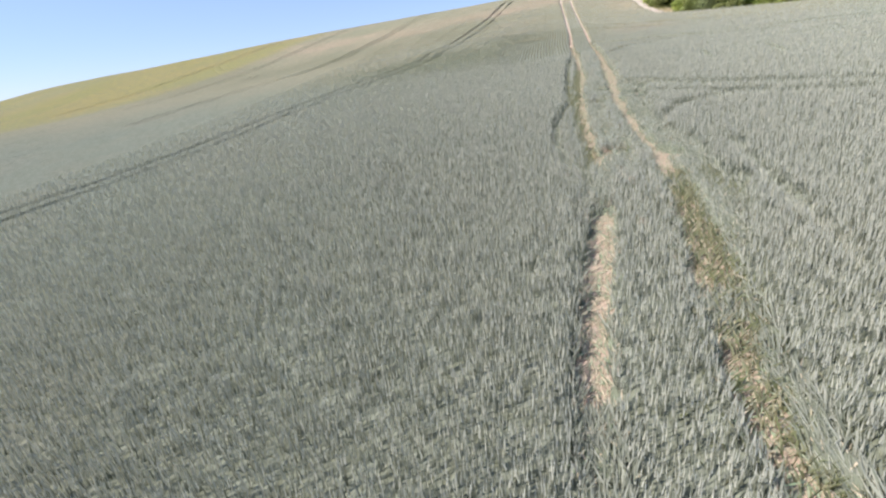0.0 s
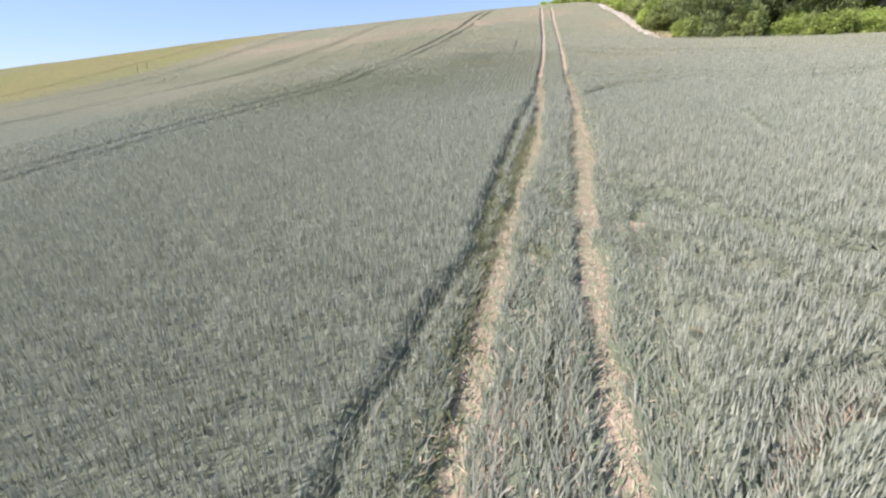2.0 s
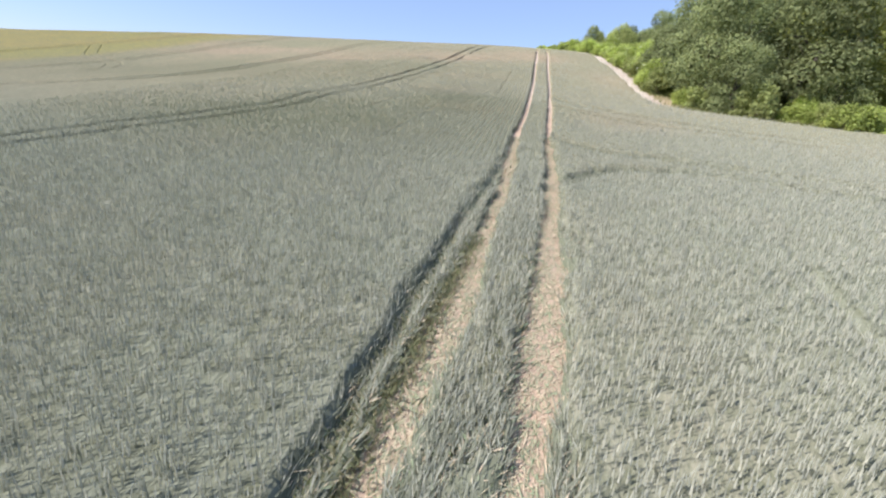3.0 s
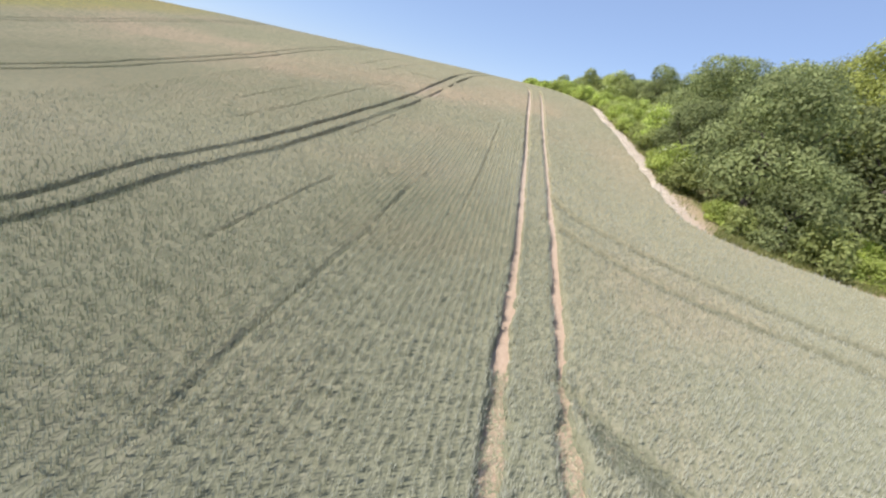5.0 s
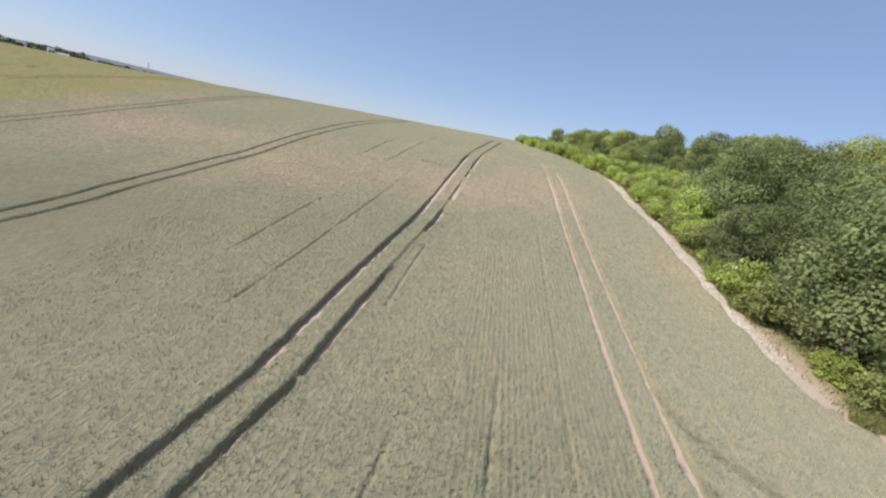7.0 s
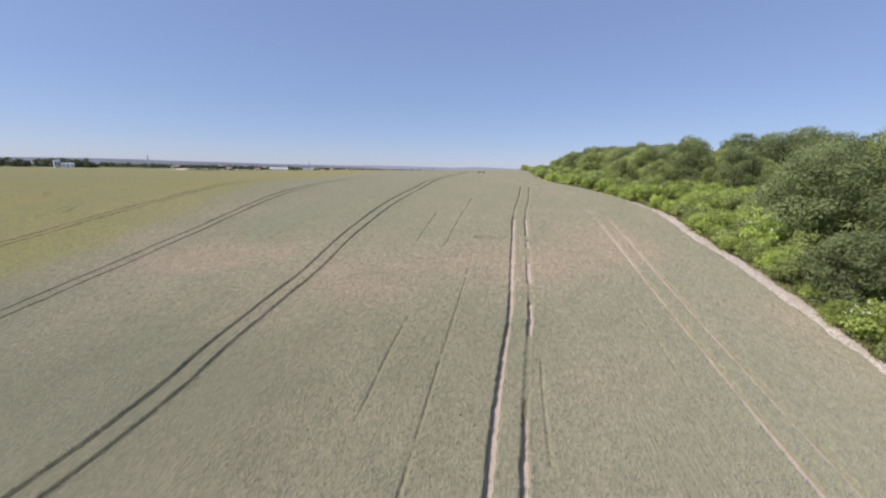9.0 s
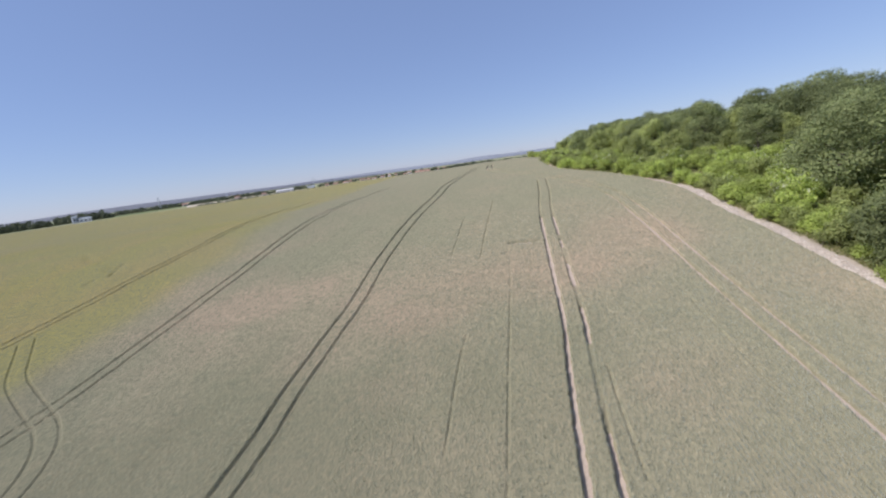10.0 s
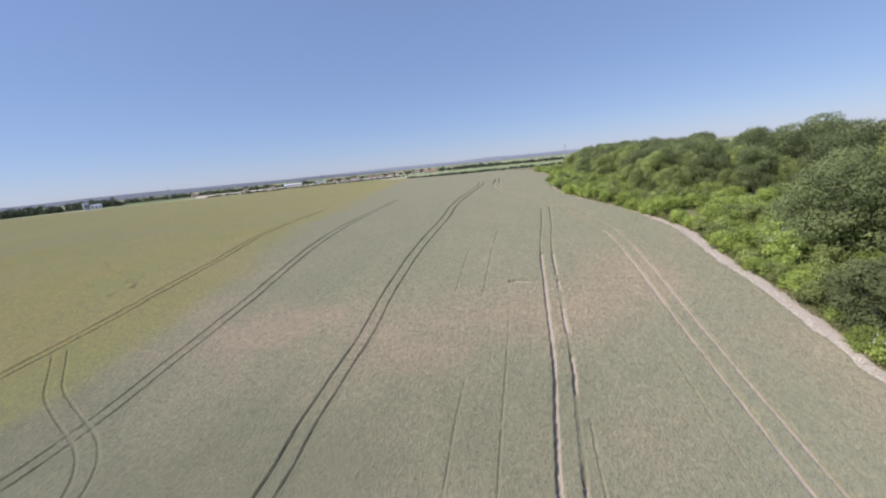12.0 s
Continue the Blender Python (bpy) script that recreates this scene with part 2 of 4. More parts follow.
def smooth_line(points, step=1.0):
    """An even line that glides through the given plan points."""
    p = np.array(points, float)
    p = np.vstack([2 * p[0] - p[1], p, 2 * p[-1] - p[-2]])
    out = []
    for a, b, c, d in zip(p[:-3], p[1:-2], p[2:-1], p[3:]):
        n = max(2, int(np.linalg.norm(c - b) / step))
        t = np.linspace(0, 1, n, endpoint=False)[:, None]
        out.append(0.5 * (2 * b + (c - a) * t + (2 * a - 5 * b + 4 * c - d) * t**2 + (3 * b - a - 3 * c + d) * t**3))
    return np.vstack([*out, p[-2:-1]])


def beside(line, off):
    """The line moved sideways, to its right for positive off."""
    way = np.gradient(line, axis=0)
    way /= np.linalg.norm(way, axis=1)[:, None]
    return line + off * np.stack([way[:, 1], -way[:, 0]], 1)


def from_line(x, y, line, reach=6.0):
    """Distance of plan points from a line, to its right positive, and how far along they lie; far points get the reach."""
    shape = np.shape(x)
    x, y = np.ravel(x), np.ravel(y)
    dist, along = np.full(x.shape, reach), np.zeros(x.shape)
    lo, hi = line.min(0) - reach, line.max(0) + reach
    some = np.flatnonzero((x > lo[0]) & (x < hi[0]) & (y > lo[1]) & (y < hi[1]))
    run = 0.0
    best = np.full(len(some), reach)
    signed, at = np.full(len(some), reach), np.zeros(len(some))
    px, py = x[some], y[some]
    for n in range(0, len(line) - 1, 8):
        piece = line[n : n + 9]
        lo, hi = piece.min(0) - reach, piece.max(0) + reach
        near = np.flatnonzero((px > lo[0]) & (px < hi[0]) & (py > lo[1]) & (py < hi[1]))
        qx, qy = px[near], py[near]
        for (ax, ay), (bx, by) in zip(piece[:-1], piece[1:]):
            length = math.hypot(bx - ax, by - ay) + 1e-9
            ux, uy = (bx - ax) / length, (by - ay) / length
            t = np.clip((qx - ax) * ux + (qy - ay) * uy, 0, length)
            dx, dy = qx - ax - t * ux, qy - ay - t * uy
            d = np.hypot(dx, dy)
            better = d < best[near]
            k = near[better]
            best[k] = d[better]
            signed[k] = np.where(dx[better] * uy - dy[better] * ux >= 0, d[better], -d[better])
            at[k] = run + t[better]
            run += length
    dist[some], along[some] = signed, at
    return dist.reshape(shape), along.reshape(shape)


def inside(x, y, corners):
    """Whether plan points lie inside a closed outline."""
    x, y = np.asarray(x, float), np.asarray(y, float)
    result = np.zeros(x.shape, bool)
    some = (x > corners[:, 0].min()) & (y > corners[:, 1].min()) & (y < corners[:, 1].max())
    x, y = x[some], y[some]
    found = np.zeros(x.shape, bool)
    for (ax, ay), (bx, by) in zip(corners, np.roll(corners, -1, axis=0)):
        if ay != by:
            found ^= ((ay > y) != (by > y)) & (x < (bx - ax) * (y - ay) / (by - ay) + ax)
    result[some] = found
    return result


def step_between(v, lo, hi):
    t = np.clip((v - lo) / (hi - lo), 0, 1)
    return t * t * (3 - 2 * t)


# wheel marks of tractor and sprayer, each line one wheel
def tram(points, gauge=1.82):
    line = smooth_line(points)
    return beside(line, -gauge / 2), beside(line, gauge / 2)


MAIN = smooth_line([(0.8, -14), (1.6, -8), (2.7, -2), (4.0, 2.9), (4.6, 5.2), (5.9, 8.6), (7.3, 13.2), (8.15, 17.3), (9.7, 23.7), (10.9, 27.8), (12.3, 32.6),
                    (13.1, 35.7), (14.3, 40.4), (16.4, 50.2), (17.7, 55.4), (19.6, 63.5), (21.5, 72), (23, 79), (25.4, 90.8), (28.7, 106.5), (31, 121),
                    (29.8, 138), (28, 156), (26.6, 178), (29, 200), (38, 237)])
SECOND = [(-24, 12), (-21.2, 18), (-18.4, 22.5), (-15.2, 29.6), (-11.8, 38), (-8.2, 44.9), (-3.5, 51.5), (-1.3, 55), (0, 59.7), (2.4, 65.5), (5, 74),
          (7.6, 81.5), (9.9, 88), (13.5, 100.2), (18, 115.3), (21.8, 125.5), (27, 141)]
THIRD = [(-34, 45), (-27, 61), (-20.2, 75), (-17.6, 82), (-16.3, 87), (-13.8, 94), (-11.5, 100), (-8.9, 109), (-5.2, 119.8), (-2.8, 126.4), (4, 145), (9.5, 166), (24, 209), (29, 230)]
FOURTH = [(-60, 70), (-52, 80), (-46.2, 87.8), (-42.6, 93.7), (-40.6, 98.2), (-38.2, 104), (-34.6, 111.8), (-31.2, 120), (-26.2, 136.5), (-19.8, 158), (-15, 177), (-8, 207)]
FIFTH = [(-85, 85), (-75, 96), (-64.6, 108), (-60, 114.4), (-55, 122), (-49.5, 133), (-46, 143), (-43.5, 165), (-41, 190), (-38, 215)]
TURNING = [(-58.7, 111.5), (-55.3, 106.3), (-51.9, 101.5), (-46.3, 96.3), (-41.4, 92), (-38.6, 88.5), (-37.2, 85.2), (-36.6, 80)]
BRANCH_LOW = [(11.6, 26.2), (12.1, 24.3), (13, 22.7), (14.0, 21.2), (15.1, 19.8), (16.4, 18.3), (18.1, 16.7), (23, 13), (30, 9.6)]
# where a vehicle turned out of the main marks, its two wheels part
BRANCHES = [*tram(BRANCH_LOW, 2.0),
            smooth_line([(17.2, 50), (17.9, 48.3), (19.6, 46.2), (22, 45.1), (24, 44), (26, 43), (28.4, 41.7), (31, 40), (37, 36.5), (46, 31)]),
            smooth_line([(15.9, 40.3), (17, 41.4), (18.4, 42.1), (20.7, 42.5), (22.9, 42.1), (24.6, 41.2), (26.4, 40.1), (28.5, 38.8), (36, 34.4), (45, 29)]),
            smooth_line([(21.5, 67.5), (22.1, 64), (24.1, 61.3), (25.8, 59.7), (27.5, 58.4), (29.3, 57.2), (32, 55.5), (37, 53)]),
            smooth_line([(20.2, 63), (20.7, 61.3), (21.6, 59.9), (23.3, 58.1), (24.8, 56.8), (26.4, 55.8), (28.3, 54.8), (31, 53.2), (36, 50.5)])]
# line, width, how bare, how broken
RUTS = [(line, width, bare, broken) for points, width, bare, broken in ((SECOND[:10], 0.38, 0.85, 0.0), (THIRD, 0.33, 0.52, 0.0), (FOURTH, 0.32, 0.5, 0.0),
        (FIFTH, 0.32, 0.6, 0.0), (TURNING, 0.3, 0.27, 0.0)) for line in tram(points)]
UPPER = smooth_line(SECOND[9:])                             # its left wheel mark is worn to pale soil, up to the brow
RUTS += [(beside(UPPER[UPPER[:, 1] < 113], -0.91), 0.5, 1.0, 0.0), (beside(UPPER[UPPER[:, 1] >= 112], -0.91), 0.3, 0.5, 0.0), (beside(UPPER[UPPER[:, 1] < 113], 0.91), 0.46, 1.0, 0.2), (beside(UPPER[UPPER[:, 1] >= 112], 0.91), 0.3, 0.5, 0.0)]
RUTS += [(line, 0.85, 0.8, 0.0) for line in BRANCHES[:4]] + [(line, 0.7, 0.7, 0.0) for line in BRANCHES[4:]] + [(line, 0.3, 0.97, 0.75) for line in BRANCHES[4:]]
RUTS += [(smooth_line([(9.5, 15.6), (10.1, 16.9), (10.8, 17.8), (11.6, 18.5), (12.8, 18.9), (14.4, 18.6)]), 0.4, 0.5, 0.0), (smooth_line([(21.7, 25.6), (21.9, 27), (22.8, 29.2), (23.6, 31.7)]), 0.35, 0.7, 0.2),
         (smooth_line([(19, 29.2), (19.6, 31.5), (21.1, 34.8)]), 0.3, 0.6, 0.3), (smooth_line([(10.4, 12.9), (9.5, 10.4), (9.0, 8.6), (8.4, 6.8), (7.9, 4.8)]), 0.3, 0.55, 0.3),
         (smooth_line([(9.2, 105.5), (10.7, 105), (12.2, 104.3)]), 0.7, 1.0, 0.0), (smooth_line([(-61.5, 138), (-60.4, 134.5), (-59.8, 131)]), 0.35, 0.8, 0.0),
         (smooth_line([(-63.6, 137), (-62, 133), (-62.5, 129)]), 0.35, 0.8, 0.0), (smooth_line([(-83.5, 158.4), (-77, 150), (-72.5, 145.1), (-68, 142)]), 0.35, 0.8, 0.0)]
GAPS = [(smooth_line(points), width) for points, width in (([(7.2, 47), (7.8, 49.5), (8.5, 52), (9.4, 54.8), (10.2, 57.6), (11.4, 62.6)], 0.2), ([(4.6, 54), (5.4, 56.6), (6.2, 58.8), (7.5, 62.8)], 0.17),
        ([(10.2, 57.6), (10.7, 59.4), (11.4, 62.2), (12.8, 67.4)], 0.17), ([(14.6, 61), (15.1, 63.2), (17.2, 72), (20.3, 86)], 0.17), ([(-1.8, 70), (-0.1, 75.6), (1.8, 81.8), (4.6, 90.6), (7.6, 100.4)], 0.2),
        ([(-4.2, 76), (-3.4, 78.8), (-1.9, 84), (-0.3, 88.3)], 0.2), ([(4.4, 103), (8.0, 114), (12.2, 126.5)], 0.2), ([(0.8, 105), (3.2, 112.5), (5.5, 120)], 0.14),
        ([(6.6, 71.4), (7.6, 75.2), (9.2, 80.6)], 0.15))]
BARE_SPOTS = [(7.3, 14.35, 0.65, 0.5), (8.7, 13.5, 0.45, 0.8), (7.9, 11.8, 0.4, 0.6), (11.15, 20.5, 0.4, 0.6), (12.0, 24.0, 0.5, 0.6), (9.3, 23.0, 0.4, 0.6)]
THIN_SPOTS = [(-4.4, 94.3, 10, 4, 1.00), (-24, 106, 17, 5, 0.98), (-45, 117, 14, 6, 0.65), (24, 101, 10, 7, 0.72), (13.5, 77, 5, 3, 0.32), (13, 95, 8, 4.5, 0.98),
              (-7.7, 84, 6, 3, 0.45), (1.8, 98, 9, 4, 0.91), (12, 57, 3, 1.5, 0.4), (-8.4, 100, 10, 4, 0.85), (10.4, 67, 4, 2.5, 0.34), (24.3, 56, 4, 3, 0.39),
              (19, 93.5, 5, 3, 0.65), (33, 80, 3.5, 8, 0.52), (-38, 126, 14, 5, 0.39), (-4, 98, 34, 8, 0.5), (-14.9, 90.6, 7, 3, 0.6), (-6, 76, 14, 5, 0.28)]
WOOD_EDGE = smooth_line([(400, 22), (140, 35), (80, 48), (60, 55.5), (48, 59.2), (41.6, 62.6), (37.2, 64.6), (34.8, 66.0), (33.9, 68.2), (35.1, 74.2), (36.2, 79.8),
                         (38.2, 88), (39.3, 95), (40.2, 104), (42.2, 113), (41.8, 122), (40.4, 132), (38.2, 153), (41, 172), (48, 192), (57, 225), (66, 290)], 2.5)
RIPE_Y, RIPE_X = (0, 60, 96, 101, 115, 129, 161, 300, 900), (-110, -78, -55, -50, -42, -38, -33, -22, 60)
WOOD_OUTLINE = np.vstack([WOOD_EDGE, [(70, 330), (400, 330), (400, 20)]])


DARK_SPOTS = [(-19, 80, 26, 14, 0.75), (4, 84, 9, 5, 0.4), (-52, 92, 20, 14, 0.5), (11, 59, 11, 8, 0.55), (1, 53, 16, 9, 0.6)]


def dark_crop(x, y):
    """How far the crop colour is darkened, in soft uneven spots."""
    wobble = (ripple(x, y, 9, 22) - 0.5) * 0.9 + (ripple(x, y, 3, 23) - 0.5) * 0.5
    return np.max([a * np.exp(-np.maximum(((x - cx) / rx) ** 2 + ((y - cy) / ry) ** 2 + wobble, 0)) for cx, cy, rx, ry, a in DARK_SPOTS], axis=0)


def wheel_marks(x, y):
    """0 where the crop stands untouched, 1 in the bare ruts."""
    ragged = (ripple(x, y, 0.35, 3) - 0.5) * 0.28 + (ripple(x, y, 1.6, 4) - 0.5) * 0.22
    bare = np.zeros(np.shape(x))
    patches = ripple(x, y, 2.2, 15)
    for line, width, depth, broken in RUTS:
        d, _ = from_line(x, y, line, 1.3)
        whole = 1 if not broken else 1 - step_between(broken * 1.9 - patches, -0.1, 0.15) * 0.75
        bare = np.maximum(bare, whole * depth * (1 - step_between(np.abs(d) + ragged * (width / 0.5) * np.where(y > 55, 0.5, 1), width * 0.34, width * 0.7)))
    # the two main marks: wide and worn at the foot of the slope, mere lines near the brow
    d, _ = from_line(x, y, MAIN, 3.0)
    along = (2, 9, 10.5, 15, 20, 26, 30, 34, 37, 47, 55, 65, 100, 108)
    worn = np.interp(y, (1, 3, 9.5, 11, 16, 19), (0.45, 0.12, 0.12, 0.34, 0.3, 0))
    whole = 1 - step_between(worn * 1.9 - patches, -0.1, 0.2) * 0.7
    for middle, widths in ((-0.95, (0.55, 0.62, 0.42, 0.45, 0.5, 0.55, 0.85, 0.75, 0.65, 0.6, 0.5, 0.46, 0.45, 0.5)), (1.0, (0.6, 0.7, 0.6, 0.5, 0.5, 0.6, 0.95, 0.9, 0.75, 0.62, 0.5, 0.45, 0.43, 0.48))):
        width = np.interp(y, along, widths)
        bare = np.maximum(bare, whole * (1 - step_between(np.abs(d - middle) + ragged * np.where(y > 55, 0.35, 0.8), width * 0.36, width * 0.7)))
    return bare


def crop(x, y, with_gaps=True):
    """Height of the standing crop over the ground, and how thin and how ripe it is."""
    x, y = np.asarray(x, float), np.asarray(y, float)
    height = 0.64 - 0.14 * step_between(y, 36, 62) + 0.10 * (ripple(x, y, 2.5, 1) - 0.5) + 0.16 * (ripple(x, y, 14, 2) - 0.5)
    # crop that was driven over or leans, along the main wheel marks
    d, _ = from_line(x, y, MAIN, 6.0)
    edge = (ripple(x, y, 0.8, 6) - 0.5) * 0.35 + (ripple(x, y, 0.25, 16) - 0.5) * 0.15
    left = np.interp(y, (11, 13.5, 16, 19, 21.5, 23, 26, 28, 32, 37, 41, 46, 50), (1.2, 2.2, 2.35, 2.45, 1.9, 1.55, 1.75, 1.85, 2.05, 1.85, 1.65, 1.3, 1.2))
    right = np.interp(y, (4, 6.6, 7.5, 8.8, 10, 12, 15, 18.9, 21, 23, 25, 27, 31, 33.8, 35.1, 35.5, 50), (1.5, 1.5, 1.7, 2.15, 2.5, 2.1, 1.9, 2.0, 2.0, 2.5, 2.7, 1.6, 1.4, 2.0, 1.8, 1.25, 1.2))
    streak = ripple(x - 0.3 * y, y * 0.16, 0.32, 5)
    middle = np.interp(y, (6, 10, 14, 20, 27, 31, 38, 50), (0.12, 0.3, 0.5, 0.5, 0.42, 0.3, 0.25, 0.05))     # how far it is pressed down between the wheels
    flank = np.interp(y, (3, 14, 20, 30, 44, 50), (0.25, 0.2, 0.26, 0.38, 0.28, 0.0))
    pressed = np.interp(y, (3, 5, 20, 26, 30, 36, 50), (0.5, 0.72, 0.72, 0.6, 0.5, 0.5, 0.0))
    down = np.where(d < -1.2, flank * (0.6 + 0.8 * streak), np.where(d > 1.2, pressed * (0.7 + 0.5 * streak), middle * (0.45 + 1.1 * streak)))
    band = (1 - step_between(-d + edge, left - 0.08, left + 0.12)) * (1 - step_between(d + edge, right - 0.12, right + 0.15))
    height = height * (1 - band * np.clip(down, 0, 0.9))
    furrow = np.abs(-d - left + 0.16 + 0.6 * edge)        # the dark foot of the standing crop on the left
    height = height * (1 - 0.78 * (1 - step_between(furrow, 0.09, 0.26)) * rise((y - 13.5) / 0.6) * rise((45 - y) / 2))
    inner = np.abs(d + 1.33 + 0.5 * edge)
    height = height * (1 - 0.6 * (1 - step_between(inner, 0.07, 0.18)) * rise((y - 9) / 1.0) * rise((27 - y) / 1.5))
    for cx, cy, rx, ry in BARE_SPOTS:
        spot = ((x - cx) / rx) ** 2 + ((y - cy) / ry) ** 2 + (ripple(x, y, 0.28, 8) - 0.5) * 1.8
        height = height * step_between(spot, 0.3, 1.0)
    bare = wheel_marks(x, y)
    height = height * (1 - bare) - 0.12 * step_between(bare, 0.75, 1)
    for line, width in GAPS if with_gaps else ():
        g, _ = from_line(x, y, line, 0.6)
        height = height - 0.14 * (1 - step_between(np.abs(g), width * 0.25, width * 0.25 + 0.08)) * (height > 0.3) * step_between(ripple(x, y, 1.3, 12), 0.08, 0.25)
    verge, _ = from_line(x, y, WOOD_EDGE, 8.0)
    chalk_wide = 0.3 + (0.25 * rise((y - 69) / 1.2) + 0.42 * step_between(y, 78, 92)) * rise((121 - y) / 3)
    margin = step_between(np.abs(verge + 0.45) + (ripple(x, y, 1.2, 9) - 0.5) * 0.5, chalk_wide - 0.2, chalk_wide + 0.35)
    out = inside(x, y, WOOD_OUTLINE)
    height = np.where(out, -0.4, height * margin - 0.12 * (1 - margin))
    thin = np.zeros(x.shape)
    wobble = (ripple(x, y, 9, 10) - 0.5) * 0.9 + (ripple(x, y, 3, 11) - 0.5) * 0.5
    for cx, cy, rx, ry, a in THIN_SPOTS:
        thin = np.maximum(thin, a * np.exp(-np.maximum(((x - cx) / rx) ** 2 + ((y - cy) / ry) ** 2 + wobble, 0)))
    height = np.where(height > 0, height * (1 - 0.4 * thin), height)          # thin crop stays short
    far, end, _ = brow(x, y)
    height = np.where(far > end + 4, -0.6, height)
    ripe = rise((np.interp(y, RIPE_Y, RIPE_X) - x + (ripple(x, y, 12, 13) - 0.5) * 8) / 1.8) * (0.6 + 0.4 * ripple(x, y, 25, 14))
    return height, thin, ripe


# ---- the ground: one sheet to the horizon ----
def mesh_from(name, verts, faces, mat, attributes=(), smooth=True):
    me = bpy.data.meshes.new(name)
    verts, faces = np.asarray(verts, np.float32), np.asarray(faces, np.int32)
    me.vertices.add(len(verts))
    me.vertices.foreach_set("co", verts.ravel())
    n = faces.shape[1]
    me.loops.add(faces.size)
    me.loops.foreach_set("vertex_index", faces.ravel())
    me.polygons.add(len(faces))
    me.polygons.foreach_set("loop_start", np.arange(0, faces.size, n, dtype=np.int32))
    me.polygons.foreach_set("use_smooth", np.full(len(faces), smooth))
    for label, values in attributes:
        me.attributes.new(label, "FLOAT", "POINT").data.foreach_set("value", np.asarray(values, np.float32).ravel())
    me.materials.append(mat)
    me.update(calc_edges=True)
    me.validate()
    return me


def net(xs, ys):
    """Plan points and faces of a net of lines."""
    x, y = np.meshgrid(xs, ys)
    n, m = len(ys), len(xs)
    k = np.arange(n * m).reshape(n, m)
    return x.ravel(), y.ravel(), np.stack([k[:-1, :-1], k[:-1, 1:], k[1:, 1:], k[1:, :-1]], -1).reshape(-1, 4)


gx = np.concatenate([-np.geomspace(4800, 62, 80), np.arange(-60, 130, 1.0), np.geomspace(131, 4800, 40)])
gy = np.concatenate([-np.geomspace(4800, 32, 30), np.arange(-30, 260, 1.0), np.geomspace(261, 4900, 130)])
gx_, gy_, faces = net(gx, gy)
verge, _ = from_line(gx_, gy_, WOOD_EDGE, 8.0)
wood_side = inside(gx_, gy_, WOOD_OUTLINE)
chalk = np.where(wood_side, 1 - step_between(np.abs(verge), 0.3, 1.5), 1 - step_between(np.abs(verge), 3, 6)) * (0.25 + 0.75 * rise((gy_ - 71) / 1.5)) * rise((124 - gy_) / 2)
chalk = np.maximum(chalk, np.where(wood_side, 0, 0.65 * step_between(gy_, 52, 75)))         # the thin soil of the upper field is pale
turf = np.where(wood_side, step_between(np.abs(verge), 0.5, 1.6), 0) * np.where((gy_ > 67) & (gy_ < 77) & (np.abs(verge) < 2.6), 0.35, 1)
far_, end_, _ = brow(gx_, gy_)
plain = rise((far_ - end_ - 10) / 2)
ground = new("ground", mesh_from("ground", np.stack([gx_, gy_, land(gx_, gy_)], 1), faces, SOIL,
             (("chalk", chalk), ("turf", turf), ("plain", plain))))
tagged(ground, "dry tan field soil, chalky margin and distant plain", "ground", kind="structure")

# ---- the wheat ----
cx = np.concatenate([-np.geomspace(1150, 111, 60), np.arange(-110, -60, 0.7), np.arange(-60, -14, 0.26), np.arange(-14, 42, 0.22), np.arange(42, 60, 0.6), np.geomspace(60.5, 420, 40)])
cy = np.concatenate([np.arange(-30, -8, 0.8), np.arange(-8, 72, 0.22), np.arange(72, 112, 0.3), np.arange(112, 135, 0.4), np.arange(135, 250, 0.85), np.geomspace(251, 1250, 75)])
px, py, faces = net(cx, cy)
height, thin, ripe = crop(px, py)
cell = np.maximum(*np.meshgrid(np.gradient(cx), np.gradient(cy))).ravel()
cell = np.clip(0.16 * cell, 0, 0.1) * np.clip(1.3 - cell * 0.5, 0, 1)


def ear_density(off, y):
    """Ears to be built on a square metre, by the distance from the main wheel marks and along the slope."""
    dense = 90 / (1 + (np.abs(off + 3) / 19) ** 4) / (1 + (np.maximum(y - 26, 0) / 26) ** 3) + 110 / (1 + (np.abs(off) / 6) ** 4) / (1 + (np.maximum(y - 10, 0) / 10) ** 4)
    dense = dense + 20 * np.clip(1 - (np.abs(off + 8) / 40) ** 2, 0, 1) * np.clip((118 - y) / 25, 0, 1)
    dense = dense + 45 * rise((off + 10) / 0.8) * rise((-1 - off) / 0.3) * rise((y - 45) / 3) * rise((72 - y) / 4)
    return np.where((y > -2) & (y < 118), dense, 0)


def under_ears(x, y):
    """How far the leaves lie below the ears there."""
    off = x - np.interp(y, MAIN[:, 1], MAIN[:, 0])
    return 0.06 + 0.17 * np.clip(ear_density(off, y) / 110, 0, 1) + 0.17 / (1 + (np.maximum(y - 8, 0) / 17) ** 4) / (1 + (np.abs(off) / 15) ** 4)


